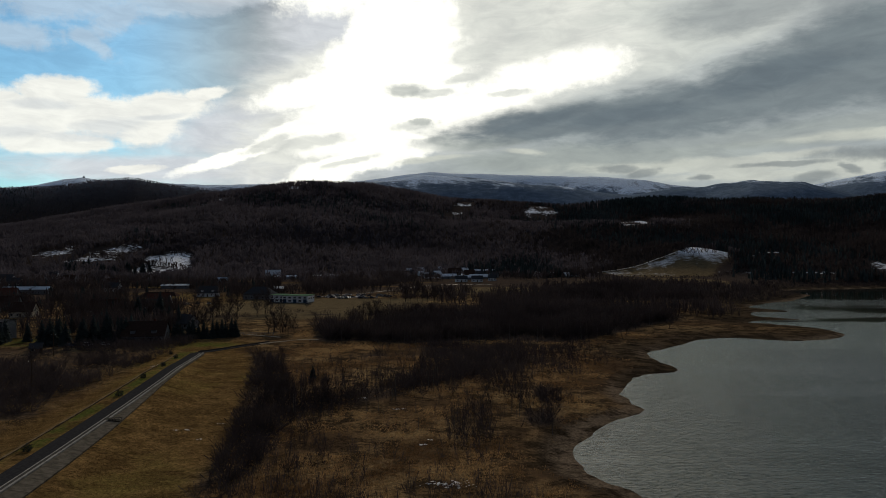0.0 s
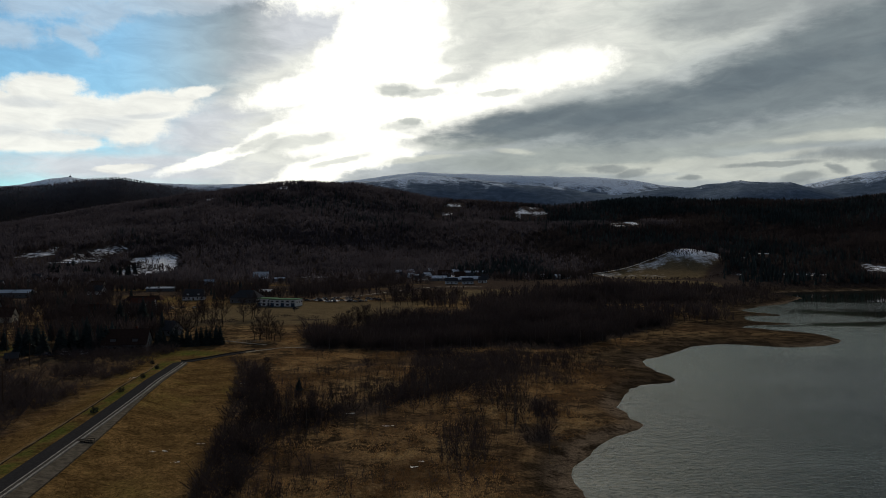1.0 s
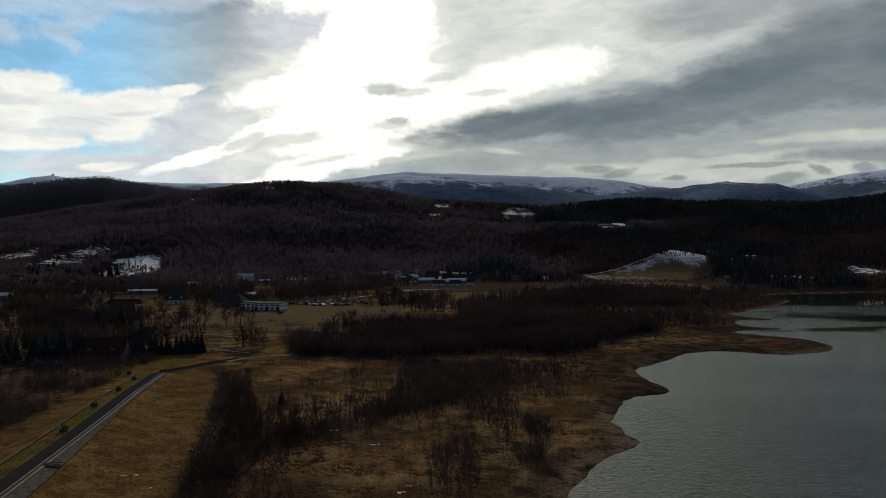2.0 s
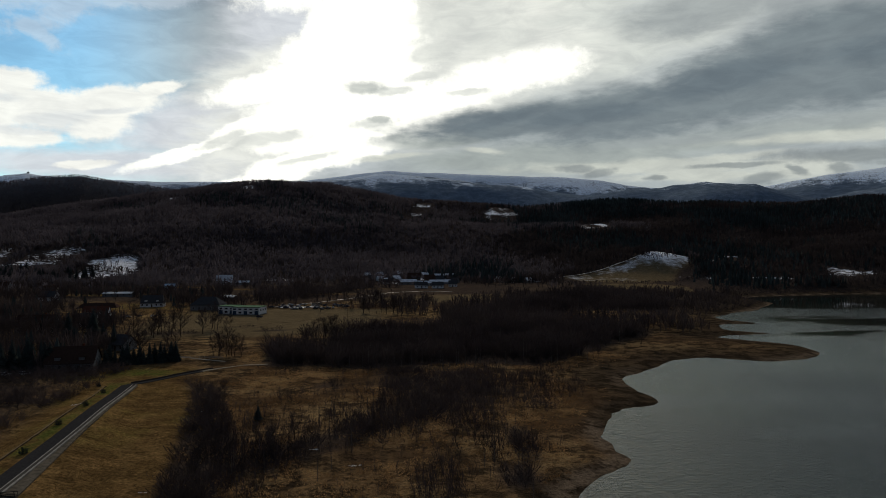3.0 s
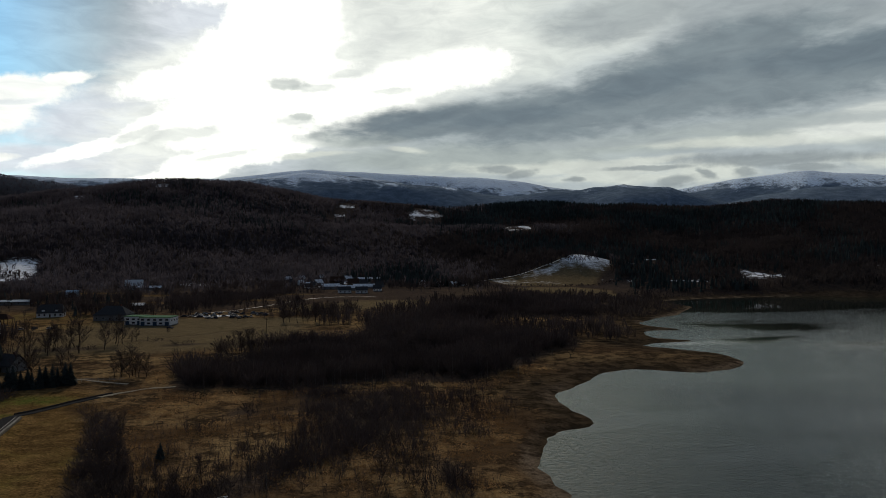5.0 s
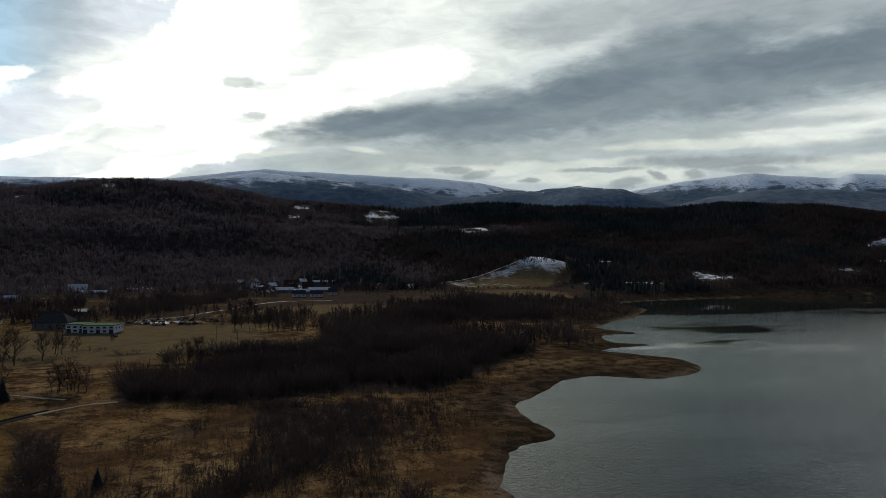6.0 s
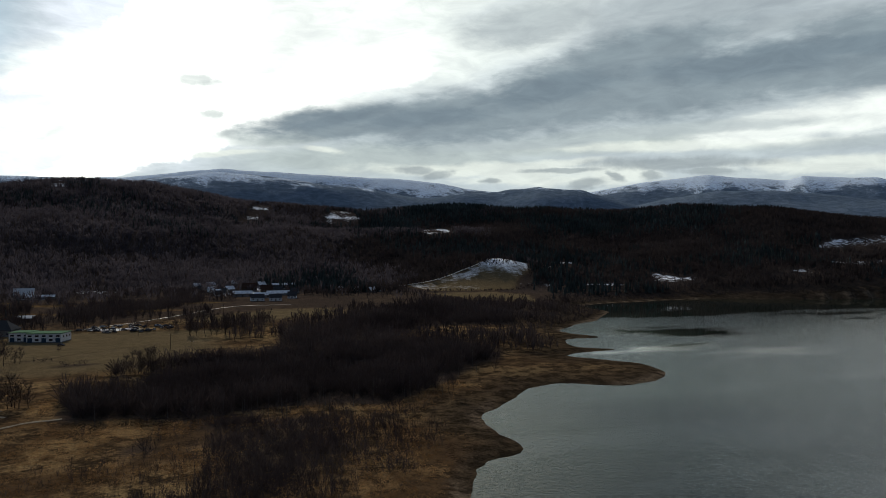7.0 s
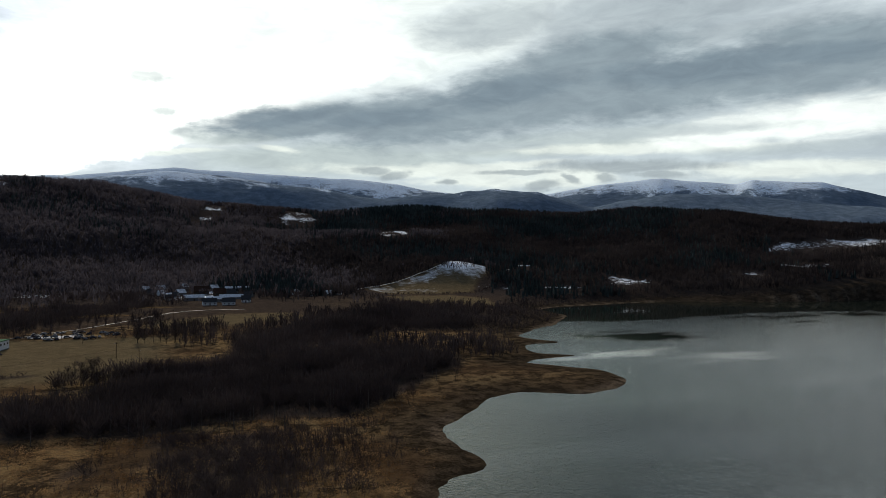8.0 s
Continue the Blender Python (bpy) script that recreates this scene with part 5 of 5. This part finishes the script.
def house(name, x, y, turn, w, d, eave, ridge, walls, roof, label, category="house", windows=3, storeys=1, chimney=True, hip=0.0, dormers=0, open_sides=False):
    """A house with its ridge along its width: walls with gables, two roof slopes, windows, door and chimney."""
    root = tagged(new(name), label, category)
    root.matrix_basis = pose(x, y, ground_z(x, y) - 0.4, 0, 0, turn)
    e, r = eave + 0.4, ridge + 0.4
    if open_sides:
        for px in np.linspace(-w / 2 + 0.4, w / 2 - 0.4, 6):
            for py in (-d / 2 + 0.4, d / 2 - 0.4):
                bm = bmesh.new()
                box(bm, px - 0.15, px + 0.15, py - 0.15, py + 0.15, 0, e)
                part("post", bm, walls, root)
    else:
        bm = bmesh.new()
        lo = [bm.verts.new((a * w / 2, b * d / 2, 0)) for a, b in ((-1, -1), (1, -1), (1, 1), (-1, 1))]
        hi = [bm.verts.new((v.co.x, v.co.y, e)) for v in lo]
        hx = w / 2 - hip
        g = [bm.verts.new((-hx, 0, r - 0.1)), bm.verts.new((hx, 0, r - 0.1))]
        for i in range(4):
            j = (i + 1) % 4
            bm.faces.new((lo[i], lo[j], hi[j], hi[i]))
        bm.faces.new((hi[0], hi[3], g[0])), bm.faces.new((hi[2], hi[1], g[1]))
        bm.faces.new((hi[1], hi[0], g[0], g[1])), bm.faces.new((hi[3], hi[2], g[1], g[0]))
        part("wall", bm, walls, root)
    o, t = 0.6, 0.22
    slope = (r - e) / (d / 2)
    for side in (-1, 1):
        bm = bmesh.new()
        ex, hx = w / 2 + o * 0.7, w / 2 + o * 0.7 - hip
        pts = [(-ex, side * (d / 2 + o), e - slope * o), (ex, side * (d / 2 + o), e - slope * o), (hx, 0, r), (-hx, 0, r)]
        lo = [bm.verts.new(q) for q in pts]
        hi = [bm.verts.new((q[0], q[1], q[2] + t)) for q in pts]
        bm.faces.new(hi), bm.faces.new(lo[::-1])
        for i in range(4):
            j = (i + 1) % 4
            bm.faces.new((lo[i], lo[j], hi[j], hi[i]))
        bmesh.ops.recalc_face_normals(bm, faces=bm.faces)
        part("roof", bm, roof, root)
        if hip:
            bm = bmesh.new()
            s = side
            pts = [(s * ex, -d / 2 - o, e - slope * o), (s * ex, d / 2 + o, e - slope * o), (s * hx, 0, r)]
            hi = [bm.verts.new((q[0], q[1], q[2] + t)) for q in pts]
            lo = [bm.verts.new(q) for q in pts]
            bm.faces.new(hi), bm.faces.new(lo[::-1])
            for i in range(3):
                j = (i + 1) % 3
                bm.faces.new((lo[i], lo[j], hi[j], hi[i]))
            bmesh.ops.recalc_face_normals(bm, faces=bm.faces)
            part("roof", bm, roof, root)
    if not open_sides:
        for k in range(storeys):
            z = 1.3 + 2.8 * k
            if z + 1.3 > e:
                break
            for i in range(windows):
                wx = -w / 2 + w * (i + 0.5) / windows
                if not (k == 0 and i == windows // 2):
                    window(root, wx, -d / 2, z, 1.2, 1.4, (0, -1))
        if eave > 2.6:
            window(root, w / 2, 0, e - 0.2 if ridge - eave > 2.8 else 1.3, 1.1, 1.2, (1, 0))
            bm = bmesh.new()
            box(bm, -0.55, 0.55, -d / 2 - 0.07, -d / 2, 0.35, 2.45)
            part("door", bm, TIMBER, root, "dark timber door")
    if chimney:
        bm = bmesh.new()
        box(bm, w * 0.2 - 0.35, w * 0.2 + 0.35, 0.3, 1.0, r - 1.2, r + 1.0)
        part("chimney", bm, RED_TILE, root, "brick chimney")
    for k in range(dormers):
        cx = -w / 2 + w * (k + 0.5) / dormers
        bm = bmesh.new()
        box(bm, cx - 1.0, cx + 1.0, -d / 2 + 0.5, -0.8, e + 0.2, e + 1.9)
        dorm = part("dormer", bm, walls, root)
        bm = bmesh.new()
        box(bm, cx - 1.3, cx + 1.3, -d / 2 + 0.2, -0.6, e + 1.9, e + 2.1)
        part("dormer_roof", bm, roof, dorm)
    return root


def hall(x, y, turn):
    """The workshop: two flat-roofed white blocks with green roofs, blue-framed doors and windows."""
    root = tagged(new("workshop_building"), "white two-storey workshop with pale green flat roof and dark doors", "building")
    root.matrix_basis = pose(x, y, ground_z(x, y) - 0.3, 0, 0, turn)
    for x0, x1, y0, y1, h in ((-16, -4.2, -2, 9, 5.6), (-4, 16, -6, 7, 5.4)):
        bm = bmesh.new()
        box(bm, x0, x1, y0, y1, 0, h)
        part("wall", bm, PLASTER, root)
        bm = bmesh.new()
        box(bm, x0 - 0.3, x1 + 0.3, y0 - 0.3, y1 + 0.3, h, h + 0.45)
        part("roof", bm, GREEN_SHEET, root, "pale green sheet roof")
        bm = bmesh.new()
        box(bm, x0 - 0.05, x1 + 0.05, y0 - 0.05, y1 + 0.05, 0, 0.7)
        part("plinth", bm, GREY_PLASTER, root)
        n = int((x1 - x0) / 3.6)
        for i in range(n):
            cx = x0 + (x1 - x0) * (i + 0.5) / n
            window(root, cx, y0, 3.6, 2.2, 1.1, (0, -1))
            if i % 2 == 0:
                bm = bmesh.new()
                box(bm, cx - 1.3, cx + 1.3, y0 - 0.08, y0, 0.3, 3.0)
                part("door", bm, DOOR_BLUE, root, "dark blue workshop door")
            else:
                window(root, cx, y0, 1.2, 2.2, 1.3, (0, -1))
    for y0 in (-3, 1, 5):
        window(root, 16, y0, 3.0, 1.6, 1.2, (1, 0))


DOOR_BLUE = paint("dark_blue_paint", (0.04, 0.07, 0.11))


def car(label, body_mat):
    root = tagged(new("parked_car"), label, "car", "parked cars")
    bm = bmesh.new()
    prof = [(-2.1, 0.35), (-2.15, 0.8), (-1.5, 0.92), (1.0, 0.92), (2.0, 0.78), (2.1, 0.35)]
    a = [bm.verts.new((px, -0.85, pz)) for px, pz in prof]
    b = [bm.verts.new((px, 0.85, pz)) for px, pz in prof]
    bm.faces.new(a), bm.faces.new(b[::-1])
    for i in range(len(prof)):
        j = (i + 1) % len(prof)
        bm.faces.new((a[j], a[i], b[i], b[j]))
    part("body", bm, body_mat, root)
    bm = bmesh.new()
    lo = [bm.verts.new(q) for q in ((-1.6, -0.8, 0.92), (1.05, -0.8, 0.92), (1.05, 0.8, 0.92), (-1.6, 0.8, 0.92))]
    hi = [bm.verts.new(q) for q in ((-1.25, -0.62, 1.42), (0.35, -0.62, 1.42), (0.35, 0.62, 1.42), (-1.25, 0.62, 1.42))]
    for i in range(4):
        j = (i + 1) % 4
        bm.faces.new((lo[i], lo[j], hi[j], hi[i]))
    part("cabin_glass", bm, GLASS, root, "dark car windows")
    bm = bmesh.new()
    box(bm, -1.3, 0.4, -0.64, 0.64, 1.42, 1.47)
    part("roof", bm, body_mat, root)
    for wx in (-1.35, 1.3):
        for wy in (-0.8, 0.8):
            bm = bmesh.new()
            bmesh.ops.create_cone(bm, cap_ends=True, segments=12, radius1=0.33, radius2=0.33, depth=0.22, matrix=pose(wx, wy, 0.33, 90, 0, 0))
            part("wheel", bm, TYRE, root)
    return root


def utility_pole(x, y, h):
    root = tagged(new("utility_pole"), "dark wooden utility pole with a crossarm", "pole", "utility poles")
    root.matrix_basis = pose(x, y, ground_z(x, y) - 0.4, 0, 0, rng.uniform(-20, 20))
    bm = bmesh.new()
    bmesh.ops.create_cone(bm, cap_ends=True, segments=8, radius1=0.17, radius2=0.11, depth=h, matrix=pose(0, 0, h / 2))
    part("post", bm, TIMBER, root)
    bm = bmesh.new()
    box(bm, -0.9, 0.9, -0.06, 0.06, h - 0.9, h - 0.75)
    part("crossarm", bm, TIMBER, root)
    for k in (-0.75, 0, 0.75):
        bm = bmesh.new()
        bmesh.ops.create_cone(bm, cap_ends=True, segments=6, radius1=0.06, radius2=0.04, depth=0.2, matrix=pose(k, 0, h - 0.65))
        part("insulator", bm, PLASTER, root)


def snow_patch(x, y, w, n, label):
    """Leftover snow: a loose group of thin lumps melting into the grass."""
    bm = bmesh.new()
    for i in range(3 * n):
        cx, cy, s = rng.normal(0, w * 0.6), rng.normal(0, w * 0.3), rng.uniform(0.08, 0.2) * (1 + 2 * rng.random() ** 4)
        zz = ground_z(x + cx, y + cy) - ground_z(x, y)
        ring = [bm.verts.new((cx + s * rng.uniform(0.6, 1.4) * math.cos(k * 0.785), cy + 0.6 * s * rng.uniform(0.6, 1.4) * math.sin(k * 0.785), zz - 0.05)) for k in range(8)]
        top = bm.verts.new((cx, cy, zz + s * 0.16))
        for k in range(8):
            bm.faces.new((ring[k], ring[(k + 1) % 8], top))
    me = bpy.data.meshes.new("snow_patch")
    bm.to_mesh(me)
    bm.free()
    me.materials.append(SNOW)
    ob = tagged(new("snow_patch", me), label, "snow", kind="stuff")
    ob.location = (x, y, ground_z(x, y) + 0.1)


def build_village():
    house("farmhouse", -126.5, 300, 8, 17, 11, 3.4, 8.6, GREY_PLASTER, BROWN_TILE, "grey rendered farmhouse with a large dark brown roof behind spruces", windows=5, dormers=2)
    house("village_house", -202, 425, 2, 20, 10, 4.0, 9.5, GREY_PLASTER, BROWN_TILE, "long brown-roofed house with a row of windows", windows=6)
    house("cottage", -188, 456, 10, 9, 8, 3.4, 7.5, PLASTER, SLATE_ROOF, "small white cottage with a dark roof", windows=3)
    house("red_roof_house", -196, 486, 4, 15, 10, 3.8, 9.2, PLASTER, RED_TILE, "white house with a red tiled roof and dormers", windows=4, dormers=2)
    house("open_barn", -216, 537, 6, 26, 10, 4.2, 7.0, TIMBER, BROWN_TILE, "long open timber barn with a dark thatched roof", "barn", chimney=False, hip=3.0, open_sides=True)
    house("dark_roof_house", -196, 588, 8, 17, 10, 3.4, 8.6, PLASTER, SLATE_ROOF, "white house with a steep dark roof and windows", windows=5, hip=1.5, dormers=2)
    house("snowy_shed", -190, 850, 3, 26, 8, 2.6, 4.4, GREY_PLASTER, SNOWY_ROOF, "long low shed with a snow-dusted roof", "shed", chimney=False, windows=4)
    house("long_shed", -258, 680, 2, 26, 8, 2.8, 4.0, GREY_PLASTER, PALE_SHEET, "long low shed with a pale sheet roof", "shed", chimney=False, windows=5)
    house("blue_shed", -238, 760, 5, 11, 8, 4.4, 6.2, BLUE_SHEET, BLUE_SHEET, "pale blue metal shed", "shed", chimney=False, windows=2)
    hall(-114, 526, -12)
    house("grey_hip_house", -146, 562, -6, 22, 15, 4.2, 9.5, GREY_PLASTER, SLATE_ROOF, "grey house with a broad dark hipped roof", windows=5, hip=6)
    house("sheet_roof_shed", -150, 640, 0, 12, 8, 3.0, 4.5, TIMBER, PALE_SHEET, "timber shed with a pale roof", "shed", chimney=False, windows=3)
    house("far_barn", -208, 862, 10, 18, 12, 4.5, 10.5, GREY_PLASTER, PALE_SHEET, "grey barn with a snow-dusted steep roof", "barn", chimney=False, windows=4)
    house("greenhouse_hall", -358, 606, 1, 40, 10, 4.0, 6.2, GREY_PLASTER, PALE_SHEET, "long hall with a bright pale roof", "hall", chimney=False, windows=8)
    house("white_villa", -462, 740, 12, 20, 11, 5.8, 10, PLASTER, SLATE_ROOF, "two-storey white house with a dark roof", windows=5, storeys=2)
    house("block_house", -199, 312, 4, 13, 12, 8.0, 8.6, GREY_PLASTER, SLATE_ROOF, "plain grey rendered block with a flat roof", "building", windows=4, storeys=2, chimney=False)
    house("garden_hut", -156, 270, 20, 4, 3.2, 2.2, 3.6, TIMBER, SLATE_ROOF, "small dark timber garden hut", "hut", windows=2, chimney=False)
    house("lake_cottage", -129, 353, -25, 10, 8, 3.0, 6.8, GREY_PLASTER, SLATE_ROOF, "grey cottage with a dark roof among conifers", windows=3)
    for x, y, t, w, e, r, wall, roof in ((-420, 690, 10, 13, 4, 9, PLASTER, SLATE_ROOF), (-395, 745, -8, 14, 4, 9, GREY_PLASTER, BROWN_TILE), (-330, 705, 5, 12, 3.6, 8, CREAM_PLASTER, BROWN_TILE),
                                         (-300, 640, -4, 13, 3.6, 8, PLASTER, SLATE_ROOF), (-345, 560, 12, 12, 3.6, 8.4, GREY_PLASTER, RED_TILE), (-290, 470, 6, 14, 3.8, 9, GREY_PLASTER, BROWN_TILE),
                                         (-455, 820, 3, 13, 4, 9, PLASTER, SLATE_ROOF), (-250, 420, 8, 13, 3.8, 8.6, CREAM_PLASTER, BROWN_TILE)):
        house("village_house", x, y, t, w, 9.5, e, r, wall, roof, "village house with a pitched roof among bare trees", windows=4)
    # the farm hamlet at the foot of the hill
    house("farm_cottage", 20, 778, 4, 13, 8, 3.4, 6.6, PLASTER, SLATE_ROOF, "white farm cottage with a dark roof and small windows", windows=3)
    house("farm_cottage", 37.5, 776, 2, 12, 8, 3.4, 6.6, PLASTER, SLATE_ROOF, "white farm cottage with a dark roof and small windows", windows=3)
    house("farm_cottage", 56, 803, -8, 9, 8, 3.2, 6.8, PLASTER, SLATE_ROOF, "white farm cottage with a dark roof and small windows", windows=3)
    house("glasshouse", 44, 848, 2, 24, 10, 2.2, 4.8, GREY_PLASTER, SNOWY_ROOF, "long pale greenhouse with a bright roof", "greenhouse", chimney=False, windows=6)
    house("pale_barn", 6, 838, 5, 20, 10, 3.4, 6.0, GREY_PLASTER, SNOWY_ROOF, "barn with a pale snow-dusted roof", "barn", chimney=False, windows=3)
    house("pale_barn", 26, 815, -3, 16, 9, 3.0, 5.2, GREY_PLASTER, SNOWY_ROOF, "barn with a pale snow-dusted roof", "barn", chimney=False, windows=3)
    house("long_stable", 56, 946, 6, 28, 8, 2.8, 4.6, GREY_PLASTER, SNOWY_ROOF, "long low stable with a pale roof", "stable", chimney=False, windows=7)
    house("hill_barn", 15, 922, -5, 16, 11, 4.0, 9.0, TIMBER, BROWN_TILE, "brown timber barn below the wood", "barn", chimney=False, windows=3)
    house("hill_barn", 34, 900, 8, 13, 10, 4.0, 8.6, TIMBER, BROWN_TILE, "brown timber barn below the wood", "barn", chimney=False, windows=3)
    for x, y, t, w in ((104, 905, 5, 14), (119, 889, 40, 9), (-30, 952, 25, 11), (-8, 921, 35, 12), (-14, 890, -32, 11), (136, 876, 28, 9), (166, 878, -20, 9), (-18, 845, 5, 9), (-5, 963, 38, 10), (5, 985, -28, 11), (-28, 915, 30, 9), (29, 952, 35, 12), (64, 872, -24, 10), (-40, 925, -38, 10), (47, 912, 12, 11), (-20, 872, 42, 9), (-46, 945, 25, 9), (152, 868, 33, 10)):
        house("hamlet_house", x, y, t, w * 0.85, 7, 2.6, 6.0, PLASTER if w == 9 else GREY_PLASTER, SNOWY_ROOF if t > 20 else SLATE_ROOF, "small hamlet house at the edge of the wood", windows=3)
    # summit buildings on the far ridge
    bm = bmesh.new()
    box(bm, -5, 5, -4, 4, -6, 1.5)
    box(bm, -1.0, 1.0, -1.0, 1.0, 1.5, 9)
    summit = tagged(new("summit_station"), "small dark station with a mast on the snowy summit", "building")
    a = radians(-27.0)
    summit.matrix_basis = pose(4590 * math.sin(a), 4590 * math.cos(a), ground_z(4590 * math.sin(a), 4590 * math.cos(a)) + 4)
    part("tower", bm, GREY_PLASTER, summit)
    utility_pole(-114, 195, 10)
    for x, y in ((-145, 262), (-176, 300), (-60, 585), (-10, 652), (-35, 470), (-22, 440)):
        utility_pole(x, y, 9)
    # parked cars: by the farmhouse, and the yard of the workshop
    white, grey, dark = paint("white_car_paint", (0.5, 0.5, 0.5), 0.6), paint("silver_car_paint", (0.22, 0.23, 0.25), 0.6), paint("dark_car_paint", (0.04, 0.045, 0.06), 0.6)
    kinds = [car("white car parked on the gravel yard", white), car("silver grey car parked on the gravel yard", grey), car("dark car parked on the gravel yard", dark)]
    spots = [(-145, 287, 0), (-138.5, 288, 0), (-151, 285, 2), (-96, 500, 2), (-185, 508, 1), (-178, 510, 2), (-170, 512, 0)]
    spots += [(-72 + 30 * math.cos(6.283 * u) * math.sqrt(v), 576 + 20 * math.sin(6.283 * u) * math.sqrt(v), int(rng.integers(3))) for u, v in rng.random((46, 2))]
    for x, y, k in spots:
        copy_thing(kinds[k], pose(x, y, ground_z(x, y) + 0.05, 0, 0, rng.uniform(-25, 25) + 90 * rng.integers(2)))
    for k in kinds:
        for o in (*k.children_recursive, k):
            bpy.data.objects.remove(o)
    # the patch at (94, 478) stands in for a pale water pool
    for x, y, w, n in ((-57.2, 157, 1.0, 3), (-51.6, 149.3, 0.9, 3), (-51.6, 163, 0.7, 2), (-59.5, 156.5, 0.6, 3), (-4.5, 147, 0.9, 7), (0.7, 122, 3.2, 26), (-3, 150.5, 0.5, 3), (-12, 178, 1.2, 5),
                       (-22, 190, 0.9, 4), (94, 478, 5, 26), (-60, 230, 1.0, 4), (-98, 238, 1.8, 6)):
        snow_patch(x, y, w, n, "small leftover patch of white snow in dry grass")


build_village()
